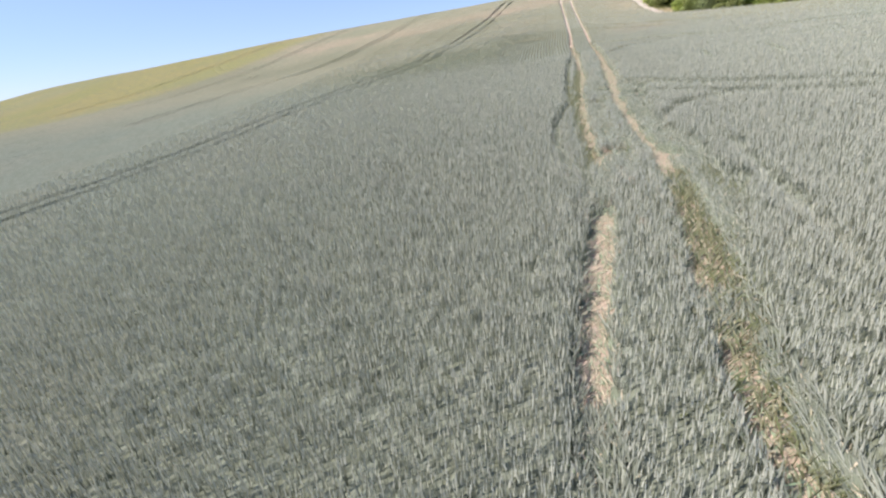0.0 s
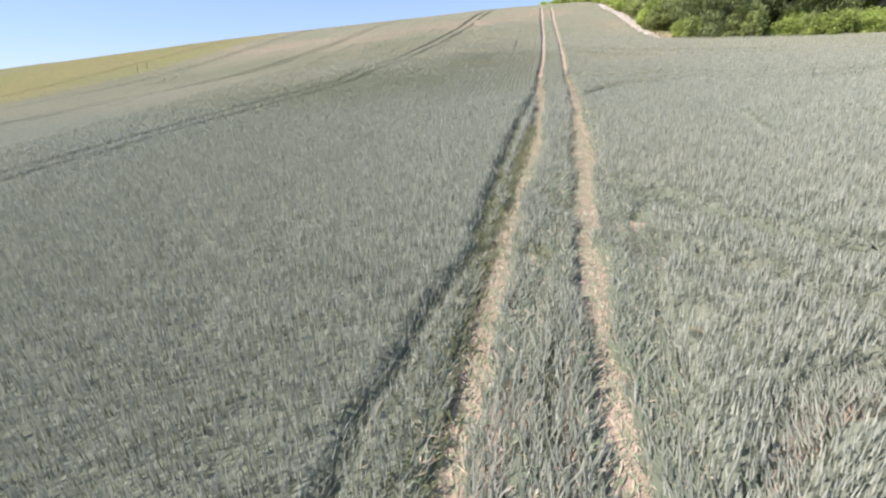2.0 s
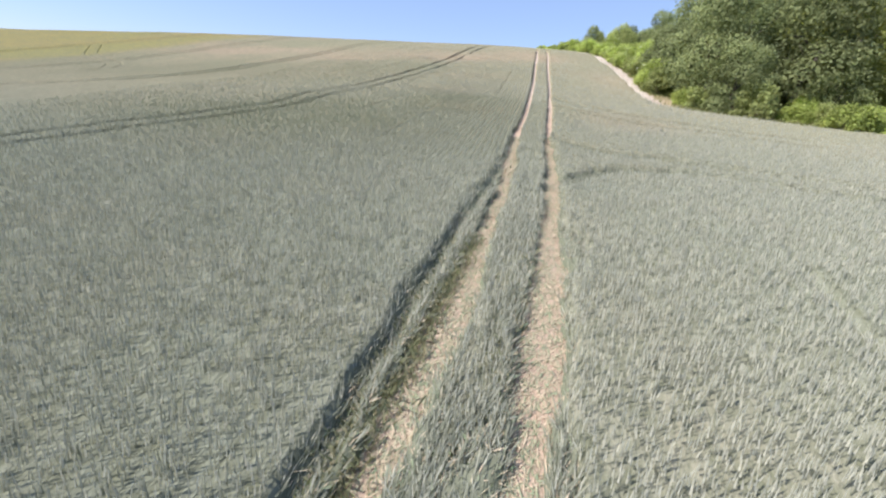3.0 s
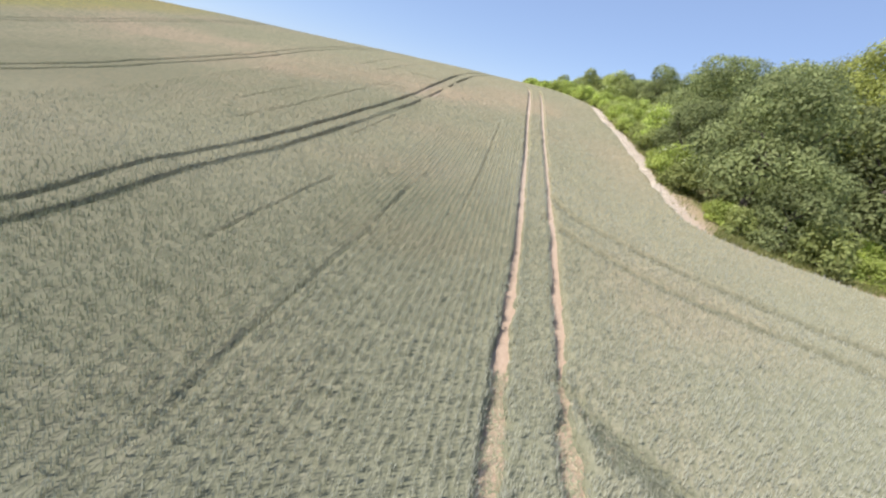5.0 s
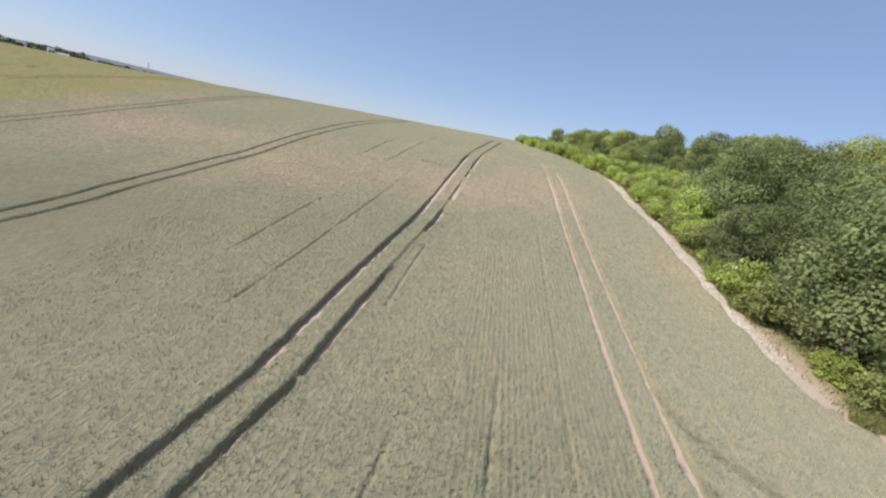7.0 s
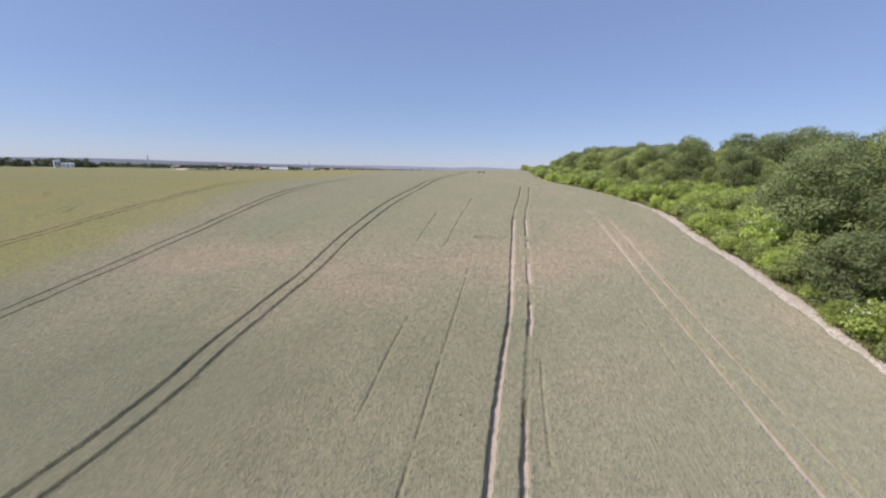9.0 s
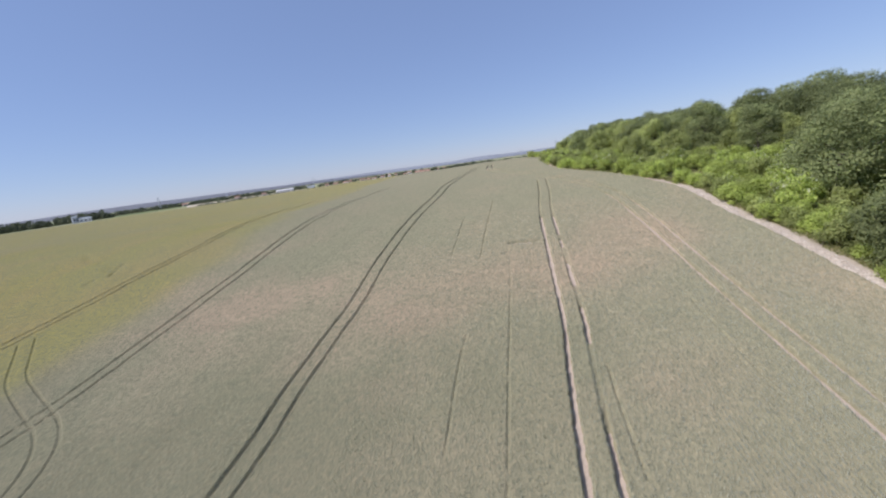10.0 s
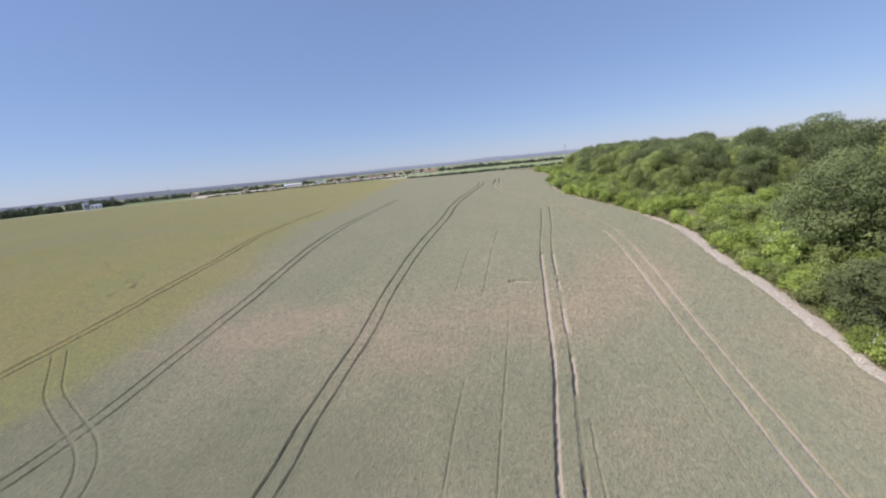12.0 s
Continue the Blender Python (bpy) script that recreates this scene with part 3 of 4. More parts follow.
lift = height - np.where(height > 0.3, under_ears(px, py), 0.04) + (rng.random(len(px)) - 0.5) * np.where(height > 0.3, cell, 0.03)
STRIPS = [(MAIN[MAIN[:, 1] < 37], 3.1), (MAIN[MAIN[:, 1] > 35.5], 1.9), (smooth_line(SECOND), 2.1), *((smooth_line(points), 2.7) for points in (THIRD, FOURTH, FIFTH, TURNING)), *((line, 0.95) for line in BRANCHES), *((line, 0.6) for line, _ in GAPS)]
in_strip = np.zeros(len(px), bool)                      # along the wheel marks the crop is built finer
for line, reach in STRIPS:
    d, at = from_line(px, py, line, reach)
    whole = np.linalg.norm(np.diff(line, axis=0), axis=1).sum()
    in_strip |= (np.abs(d) < reach - 0.3) & (at > 0.7) & (at < whole - 0.7)
keep = (height[faces] > -0.1).any(1) & ~in_strip[faces].all(1)
wheat_field = tagged(new("wheat_field"), "grey-green unripe wheat standing on a hillside", "wheat", kind="stuff")


def part(name, mesh, parent, label=""):
    ob = new(name, mesh)
    ob.parent = parent
    return tagged(ob, label)


lush = 1 - step_between(py, 58, 100)                      # low slope: leaf and stem colour, plus painted shade between the ears
# pressed crop takes the dark stem colour, standing in for shaded rut walls
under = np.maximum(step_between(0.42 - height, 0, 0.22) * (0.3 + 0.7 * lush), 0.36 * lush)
part("canopy", mesh_from("canopy", np.stack([px, py, land(px, py) + lift], 1), faces[keep], CANOPY, (("thin", thin), ("ripe", ripe), ("dark_crop", dark_crop(px, py)), ("stem", under))), wheat_field)

for line, reach in STRIPS:
    offs, run = np.arange(-reach, reach + 0.01, 0.075), smooth_line(np.vstack([line[:-1:3], line[-1:]]), 0.24)
    sides = [beside(run, off) for off in offs]
    sx, sy = np.stack([p[:, 0] for p in sides], 1).ravel(), np.stack([p[:, 1] for p in sides], 1).ravel()
    h, th, ri = crop(sx, sy)
    outer = np.tile(step_between(np.abs(offs), reach - 0.3, reach - 0.05), len(run))
    up = h - np.where(h > 0.3, under_ears(sx, sy), 0.04) - 0.07 * outer + (rng.random(len(h)) - 0.5) * np.where(h > 0.3, 0.03, 0.02)
    k = np.arange(len(h)).reshape(len(run), len(offs))
    quads = np.stack([k[:-1, :-1], k[:-1, 1:], k[1:, 1:], k[1:, :-1]], -1).reshape(-1, 4)
    # walls and floors of the marks darken: stem green plus painted shade
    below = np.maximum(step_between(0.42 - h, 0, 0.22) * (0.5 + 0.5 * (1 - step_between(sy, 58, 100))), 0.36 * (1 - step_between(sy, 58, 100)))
    part("wheel_mark", mesh_from("wheel_mark", np.stack([sx, sy, land(sx, sy) + up], 1), quads[(h[quads] > -0.1).any(1)], CANOPY, (("thin", th), ("ripe", ri), ("dark_crop", dark_crop(sx, sy)), ("stem", below))), wheat_field, "crop pressed down by wheels")

def ears(x, y, size, name):
    """Ears of wheat with their flag leaves, each a spindle on a leaning stem."""
    h, th, ri = crop(x, y)
    ok = (h > 0.09) & (rng.random(len(h)) < np.interp(h, (0.12, 0.35), (0.05, 1)))
    x, y, h, th, ri, size = x[ok], y[ok], h[ok], th[ok], ri[ok], size[ok]
    n = len(x)
    z = land(x, y)
    bent = np.interp(h, (0.1, 0.3, 0.42, 0.5), (2.2, 1.0, 0.35, 0.0))[:, None]        # pressed stalks lie along the wheels' way
    lean = rng.normal(0, 0.075, (n, 2)) + bent * (np.array([0.35, 1.0]) + 0.4 * rng.normal(0, 1, (n, 2)))
    up = np.stack([lean[:, 0], lean[:, 1] + 0.1, np.ones(n)], 1)
    up /= np.linalg.norm(up, axis=1)[:, None]
    length = (0.15 + 0.08 * rng.random(n)) * (0.75 + 0.25 * size)
    base = np.stack([x, y, z + h - np.interp(h, (0.1, 0.5), (0.05, 0.16)) + np.interp(h, (0.1, 0.5), (0.08, 0.14)) * (rng.random(n) - 0.5)], 1)
    turn = rng.random(n) * 2 * math.pi
    side = np.stack([np.cos(turn), np.sin(turn), np.zeros(n)], 1)
    other = np.cross(up, side)
    size = size[:, None]
    wide = (0.008 + 0.004 * rng.random(n))[:, None] * size
    ring = [base + wide * (np.cos(a) * side + np.sin(a) * other) for a in (0.5, 2.6, 4.7)]
    tip = base + up * length[:, None]
    low = base - up * np.minimum(0.3, h * 0.6)[:, None]
    leaf = base + up * (0.0 + 0.14 * rng.random(n))[:, None] + side * (0.01 + 0.03 * rng.random(n))[:, None]
    verts = np.stack([*ring, tip, low + other * wide * 0.9, low - other * wide * 0.9, base, leaf], 1)
    k = (np.arange(n) * 8)[:, None]
    tris = np.array([(3, 0, 1), (3, 1, 2), (3, 2, 0), (4, 5, 6), (4, 5, 7)])
    faces = (k[:, :, None] + tris[None]).reshape(-1, 3)
    # stem value darkens each plant downwards: its own green, and shade in the crop
    return mesh_from(name, verts.reshape(-1, 3), faces, EARS, (("thin", np.repeat(th, 8)), ("ripe", np.repeat(ri, 8)), ("dark_crop", np.repeat(dark_crop(x, y), 8)), ("stem", np.tile((0, 0, 0, 0, 1, 1, 0.35, 0.25), n))), smooth=False)


def strewn(lo, hi, reach):
    """Random plan points on both sides of the main wheel marks, dense at the foot of the slope and thinning out, with their sizes."""
    y, off = np.meshgrid(np.arange(lo, hi, 1.0), np.arange(-reach, reach, 1.0))
    dense = ear_density(off, y)
    count = rng.poisson(np.maximum(dense, 0)).ravel()
    y, off, dense = np.repeat(y.ravel(), count), np.repeat(off.ravel(), count), np.repeat(dense.ravel(), count)
    y, off = y + rng.random(len(y)), off + rng.random(len(y))
    drilled = (off < -1.4) & (off > -9.5 - ripple(off, y, 5, 21)) & (y > 42) & (y < 82)          # the seed rows show where they run towards the brow
    off = np.where(drilled, np.round(off / 0.3) * 0.3 + rng.normal(0, 0.04, len(off)), off)
    return np.interp(y, MAIN[:, 1], MAIN[:, 0]) + off, y, np.clip(np.sqrt(170 / np.maximum(dense, 1)), 0.9, 2.0)


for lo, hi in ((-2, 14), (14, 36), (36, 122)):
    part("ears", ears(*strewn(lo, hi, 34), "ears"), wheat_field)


def edge_points(line, lo, hi, per_metre):
    """Plan points on the ragged edges of the two wheel marks of a line."""
    line = line[(line[:, 1] > lo) & (line[:, 1] < hi)]
    n = int(per_metre * np.linalg.norm(np.diff(line, axis=0), axis=1).sum())
    k = rng.random(n) * (len(line) - 1.001)
    i = k.astype(int)
    way = line[i + 1] - line[i]
    across = np.stack([way[:, 1], -way[:, 0]], 1) / np.linalg.norm(way, axis=1)[:, None]
    side = np.where(rng.random(n) < 0.5, -0.93, 0.93) + np.where(rng.random(n) < 0.5, -1, 1) * (0.16 + 0.2 * rng.random(n))
    at = line[i] + way * (k - i)[:, None] + across * side[:, None]
    return at[:, 0], at[:, 1], np.full(n, 1.3)


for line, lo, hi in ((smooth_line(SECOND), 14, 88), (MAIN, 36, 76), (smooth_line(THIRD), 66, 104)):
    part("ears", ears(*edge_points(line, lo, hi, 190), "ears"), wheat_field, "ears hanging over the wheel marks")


# ---- trampled straw and green blades in the wheel marks ----
def litter(n, lo, hi, spread, name):
    y = lo + (hi - lo) * rng.random(n)
    x = np.interp(y, MAIN[:, 1], MAIN[:, 0]) + rng.normal(0, spread, n)
    h, _, _ = crop(x, y)
    ok = h < 0.33
    x, y, h = x[ok], y[ok], np.maximum(h[ok], 0)
    n = len(x)
    turn = rng.normal(1.2, 0.7, n)
    length, wide = 0.08 + 0.2 * rng.random(n), 0.004 + 0.007 * rng.random(n)
    way = np.stack([np.cos(turn), np.sin(turn), 0.25 * rng.random(n)], 1) * length[:, None]
    across = np.stack([-np.sin(turn), np.cos(turn), 0.4 * rng.normal(0, 1, n)], 1) * wide[:, None]
    base = np.stack([x, y, land(x, y) + 0.02 + h * 0.85 * rng.random(n)], 1)
    verts = np.stack([base, base + way * 0.5 + across, base + way, base + way * 0.5 - across], 1).reshape(-1, 3)
    return mesh_from(name, verts, np.arange(4 * n).reshape(-1, 4), STRAW, smooth=False)


def laid_stalks(lines, per_metre):
    """Stalks pressed flat along the wheel marks of turning tractors."""
    verts = []
    for points in lines:
        line = smooth_line(points[::3], 0.5)
        n = int(per_metre * len(line) * 0.5)
        k = rng.random(n) * (len(line) - 1.001)
        i = k.astype(int)
        way = line[i + 1] - line[i]
        way /= np.linalg.norm(way, axis=1)[:, None]
        across = np.stack([way[:, 1], -way[:, 0]], 1)
        spot = line[i] + (line[i + 1] - line[i]) * (k - i)[:, None] + across * rng.normal(0, 0.4, n)[:, None]
        h, _, _ = crop(spot[:, 0], spot[:, 1])
        ok = (h < 0.4) & (h > 0)
        spot, way, across, h = spot[ok], way[ok], across[ok], h[ok]
        n = len(spot)
        aim = way + across * rng.normal(0, 0.5, n)[:, None]
        length, wide = 0.12 + 0.2 * rng.random(n), 0.004 + 0.005 * rng.random(n)
        base = np.column_stack([spot, land(spot[:, 0], spot[:, 1]) + h * 0.7 + 0.1 * rng.random(n)])
        run = np.column_stack([aim * length[:, None], 0.12 * rng.normal(0.3, 1, n)])
        side = np.column_stack([across * wide[:, None], wide * rng.normal(0, 0.6, n)])
        verts.append(np.stack([base, base + run * 0.5 + side, base + run, base + run * 0.5 - side], 1).reshape(-1, 3))
    verts = np.vstack(verts)
    return mesh_from("laid_stalks", verts, np.arange(len(verts)).reshape(-1, 4), EARS, (("stem", np.full(len(verts), 0.7)),), smooth=False)


part("laid_stalks", laid_stalks(BRANCHES, 300), wheat_field, "stalks pressed flat by tractor wheels")
def pressed_stalks(n):
    """Green stalks and leaves that lie or lean between and beside the main wheel marks."""
    y = 1 + 49 * rng.random(n) ** 1.2
    x = np.interp(y, MAIN[:, 1], MAIN[:, 0]) - 3.3 + (6.6 + np.where(y > 13, 3.4, 0)) * rng.random(n)
    h, _, _ = crop(x, y)
    ok = (h < 0.4) & (h > 0.03)
    x, y, h = x[ok], y[ok], h[ok]
    n = len(x)
    turn = rng.normal(1.25, 0.4, n)
    length, wide = 0.16 + 0.22 * rng.random(n), 0.006 + 0.007 * rng.random(n)
    way = np.stack([np.cos(turn), np.sin(turn), 0.1 + 0.7 * rng.random(n)], 1) * length[:, None]
    across = np.stack([-np.sin(turn), np.cos(turn), 0.4 * rng.normal(0, 1, n)], 1) * wide[:, None]
    base = np.stack([x, y, land(x, y) + h * 0.75 - 0.02], 1)
    verts = np.stack([base, base + way * 0.5 + across, base + way, base + way * 0.5 - across], 1).reshape(-1, 3)
    return mesh_from("pressed_stalks", verts, np.arange(4 * n).reshape(-1, 4), EARS, (("stem", np.repeat(0.25 + 0.6 * rng.random(n), 4)),), smooth=False)


part("pressed_stalks", pressed_stalks(140000), wheat_field, "bent green stalks beside the wheel marks")
straw = tagged(new("trampled_straw", litter(120000, 1, 50, 1.4, "trampled_straw")), "trampled straw and bent green stalks in wheel marks", "straw", kind="stuff")


# ---- chalk rubble along the field edge ----
def rubble(count):
    """Broken chalk and flints of the field margin, too many to count."""
    r = np.random.default_rng(11)
    line = WOOD_EDGE[(WOOD_EDGE[:, 1] > 70.5) & (WOOD_EDGE[:, 1] < 122)]
    k = r.random(count) * (len(line) - 1)
    at = line[k.astype(int)] + (line[k.astype(int) + 1] - line[k.astype(int)]) * (k % 1)[:, None]
    x, y = at[:, 0] - 1.0 + r.normal(0, 0.6, count), at[:, 1] + r.normal(0, 0.3, count)
    size = 0.03 + 0.13 * r.random(count) ** 3
    corners = np.array([(1, 0, 0), (0, 1, 0), (-1, 0, 0), (0, -1, 0), (0, 0, 0.8), (0, 0, -0.5)])
    verts = corners[None] * (0.7 + 0.6 * r.random((count, 6, 3))) * size[:, None, None] + np.stack([x, y, land(x, y) + size * 0.25], 1)[:, None]
    tris = np.array([(0, 1, 4), (1, 2, 4), (2, 3, 4), (3, 0, 4), (1, 0, 5), (2, 1, 5), (3, 2, 5), (0, 3, 5)])
    faces = (np.arange(count)[:, None, None] * 6 + tris[None]).reshape(-1, 3)
    return mesh_from("chalk_rubble", verts.reshape(-1, 3), faces, CHALK_STONE, smooth=False)


tagged(new("chalk_rubble", rubble(5000)), "broken pale chalk stones along the field edge", "stones", kind="stuff")


# ---- grass and weeds: along the wood edge, and where the wheel marks grew over ----
def blades(x, y, tall, wide, name, mat=GRASS):
    n = len(x)
    turn, lean = np.random.default_rng(len(x)).random((2, n)) * 2 * math.pi
    h = tall * (0.5 + 0.8 * rng.random(n))
    side = np.stack([np.cos(turn), np.sin(turn), np.zeros(n)], 1) * wide
    base = np.stack([x, y, land(x, y) - 0.02], 1)
    bend = np.stack([np.cos(lean) * 0.35 * h, np.sin(lean) * 0.35 * h, h], 1)
    verts = np.stack([base - side, base + side, base + bend * 0.6 + side * 0.8, base + bend * [1.5, 1.5, 1.0]], 1)
    return mesh_from(name, verts.reshape(-1, 3), np.arange(4 * n).reshape(-1, 4), mat, smooth=False)


edge_at = WOOD_EDGE[(WOOD_EDGE[:, 1] > 52) & (WOOD_EDGE[:, 1] < 200)]
n = 42000
k = rng.random(n) * (len(edge_at) - 1.001)
i = k.astype(int)
spot = edge_at[i] + (edge_at[i + 1] - edge_at[i]) * (k - i)[:, None]
way = edge_at[i + 1] - edge_at[i]
way /= np.linalg.norm(way, axis=1)[:, None]
into = 0.7 + np.abs(rng.normal(0, 1.6, n)) - 0.35 * (ripple(spot[:, 0], spot[:, 1], 1.5, 20) < 0.5)
bank = (spot[:, 1] > 67) & (spot[:, 1] < 77) & (into < 2.8)
spot = spot + np.stack([way[:, 1], -way[:, 0]], 1) * into[:, None]
spot = spot[~bank | (rng.random(n) < 0.12)]
tagged(new("verge_grass", blades(spot[:, 0], spot[:, 1], 0.34, 0.025, "verge_grass")), "rough dry grass between field and scrub", "grass", kind="stuff")

n = 16000
y = np.where(rng.random(n) < 0.4, 2 + 10 * rng.random(n), 13 + 22 * rng.random(n))
off = np.where(y < 12.5, 1.7 + rng.normal(0, 0.7, n), np.where(rng.random(n) < 0.7, -1.45, 0.2) + rng.normal(0, 0.22, n))
x = np.interp(y, MAIN[:, 1], MAIN[:, 0]) + off
tagged(new("weeds", blades(x, y, 0.26, 0.009, "weeds", WEED)), "green weeds and regrowth along the wheel marks", "weeds", kind="stuff")


# ---- the wood and its scrub edge ----
def tube(bm, points, radii, sides=7):
    """A tapered limb along points."""
    rings = []
    for n, (p, r) in enumerate(zip(points, radii)):
        way = (points[min(n + 1, len(points) - 1)] - points[max(n - 1, 0)]).normalized()
        a = way.orthogonal().normalized()
        b = way.cross(a)
        rings.append([bm.verts.new(p + r * (math.cos(t) * a + math.sin(t) * b)) for t in (2 * math.pi * k / sides for k in range(sides))])
    for one, two in zip(rings, rings[1:]):
        for k in range(sides):
            bm.faces.new((one[k], one[(k + 1) % sides], two[(k + 1) % sides], two[k]))
    bm.faces.new(rings[-1])


def trunk_mesh(name, height, girth, limbs, spread, seed):
    r = random.Random(seed)
    bm = bmesh.new()
    stem = [Vector((0.15 * r.uniform(-1, 1) * k, 0.15 * r.uniform(-1, 1) * k, -0.4 + k * height * 0.2)) for k in range(5)]
    tube(bm, stem, [girth * (1.35, 1, 0.85, 0.65, 0.4)[k] for k in range(5)])
    for n in range(limbs):
        turn = 2 * math.pi * n / limbs + r.uniform(-0.4, 0.4)
        start = stem[2].lerp(stem[4], r.random())
        way = Vector((math.cos(turn), math.sin(turn), r.uniform(0.4, 1.1)))
        points = [start + way * spread * k / 3 + Vector((0, 0, 0.12 * k * k * r.uniform(-0.5, 1))) for k in range(4)]
        tube(bm, points, [girth * f for f in (0.42, 0.3, 0.2, 0.07)], 5)
    me = bpy.data.meshes.new(name)
    bm.to_mesh(me)
    bm.free()
    me.materials.append(BARK)
    return me


def crown_mesh(name, mat, wide, low, high, lumps, leaves, leaf, seed, clump=1.0):
    """A crown of many leaf sprays, gathered in uneven clumps with gaps between them."""
    r = np.random.default_rng(seed)
    turn, up = r.random(lumps) * 2 * math.pi, r.random(lumps) ** 0.8
    out = np.sqrt(np.maximum(0.05, 1 - (up * 1.15 - 0.25) ** 2)) * (0.45 + 0.55 * r.random(lumps))
    centre = np.stack([np.cos(turn) * out * wide * 0.78, np.sin(turn) * out * wide * 0.78, low + (high - low) * up * 0.86], 1)
    big = wide * clump * (0.15 + 0.2 * r.random(lumps) ** 1.5)
    pick = r.choice(lumps, 4 * leaves, p=big**2 / (big**2).sum())
    way = r.normal(size=(4 * leaves, 3))
    way[:, 2] = way[:, 2] + 0.25
    way /= np.linalg.norm(way, axis=1)[:, None]
    place = centre[pick] + way * (big[pick] * (0.8 + 0.28 * r.random(4 * leaves)))[:, None] * np.array([1, 1, 0.8])
    place[:, 2] = np.maximum(place[:, 2], 0.05)
    buried = np.zeros(4 * leaves, bool)                   # inside another clump no leaves are seen
    for c, b in zip(centre, big):
        buried |= (((place - c) / np.array([1, 1, 0.8])) ** 2).sum(1) < (0.72 * b) ** 2
    outside = np.flatnonzero(~buried)[:leaves]
    leaves, place, way, pick = len(outside), place[outside], way[outside], pick[outside]
    place += r.normal(0, 0.16 * leaf / 0.22, place.shape)
    place[:, 2] = np.maximum(place[:, 2], 0.05)
    normal = way + 0.3 * r.normal(size=(leaves, 3)) + np.array([0, 0, 0.3])
    normal /= np.linalg.norm(normal, axis=1)[:, None]
    a = np.cross(normal, r.normal(size=(leaves, 3)))
    a /= np.linalg.norm(a, axis=1)[:, None]
    b = np.cross(normal, a)
    size = (leaf * (0.6 + 0.8 * r.random(leaves)))[:, None]
    droop = np.array([0, 0, -0.18]) * size
    verts = np.stack([place - a * size * 0.5, place + b * size * 0.3 + droop * 0.3, place + a * size * 0.55 + droop, place - b * size * 0.3 - droop * 0.3], 1)
    return mesh_from(name, verts.reshape(-1, 3), np.arange(4 * leaves).reshape(-1, 4), mat, (("spray", np.repeat(r.random(lumps)[pick], 4)),), smooth=False)


def tree(name, label, category, mat, wide, low, high, lumps, leaves, leaf, girth, limbs, seed, blossom=0, clump=1.0):
    ob = new(name)
    ob["wide"], ob["tall"] = wide, high
    part("trunk" if girth > 0.12 else "stems", trunk_mesh("trunk", low + (high - low) * 0.6, girth, limbs, wide * 0.55, seed), ob)
    part("crown", crown_mesh("crown", mat, wide, low, high, lumps, leaves, leaf, seed, clump), ob)
    if blossom:
        part("blossom", crown_mesh("blossom", BLOSSOM, wide * 1.03, low + (high - low) * 0.3, high * 1.03, lumps, blossom, 0.17, seed), ob, "flat cream flower heads")
    return tagged(ob, label, category)


KINDS = {
    "oak": tree("oak_tree", "broad dark grey-green oak in full leaf", "tree", OAK_LEAF, 4.6, 0.3, 9.6, 90, 17000, 0.22, 0.3, 7, 1),
    "oak_b": tree("oak_tree", "dark green oak with a lumpy crown at the wood edge", "tree", OAK_LEAF, 3.9, 0.25, 8.2, 74, 12500, 0.22, 0.26, 6, 2),
    "ash": tree("ash_tree", "fresh green young ash among scrub", "tree", ASH_LEAF, 3.0, 0.8, 7.6, 48, 7500, 0.22, 0.18, 6, 3),
    "tall_ash": tree("ash_tree", "tall fresh green ash standing over the wood", "tree", ASH_LEAF, 6.0, 2.0, 15.5, 96, 15000, 0.28, 0.34, 8, 9),
    "maple": tree("maple_tree", "dusty olive-green field maple in full leaf", "tree", DUSTY_LEAF, 3.4, 0.8, 7.0, 48, 8000, 0.24, 0.2, 6, 4),
    "bush": tree("hazel_bush", "bright yellow-green bush at the field edge", "bush", BUSH_LEAF, 2.3, 0.05, 2.3, 48, 4200, 0.2, 0.06, 6, 5, 0, 0.75),
    "bush_b": tree("dogwood_bush", "low bright green bush among scrub", "bush", BUSH_LEAF, 1.9, 0.05, 1.8, 42, 3200, 0.2, 0.05, 6, 6, 0, 0.75),
    "thorn": tree("hawthorn_bush", "dull green thorn bush in leaf", "bush", DUSTY_LEAF, 2.0, 0.05, 2.6, 36, 2200, 0.25, 0.06, 6, 7, 0, 0.8),
    "elder": tree("elder_bush", "pale green elder bush with cream blossom", "bush", BUSH_LEAF, 2.2, 0.1, 3.4, 34, 2300, 0.26, 0.07, 6, 8, 170, 0.85),
}
PLACED = {k: 0 for k in KINDS}


def plant(kind, x, y, scale=1.0, tall=1.0, sink=0.0):
    """One more plant of a kind; the first of each kind is the one that was built."""
    ob = KINDS[kind]
    turn = random.uniform(0, 360)
    m = pose(x, y, float(land(x, y)) - sink, random.uniform(-4, 4), random.uniform(-4, 4), turn)
    if PLACED[kind]:
        ob = copy_thing(ob, m)
    else:
        ob.matrix_basis = m
    PLACED[kind] += 1
    ob.scale = (scale * random.uniform(0.92, 1.08), scale * random.uniform(0.92, 1.08), scale * tall)
    return tagged(ob, group="wood")


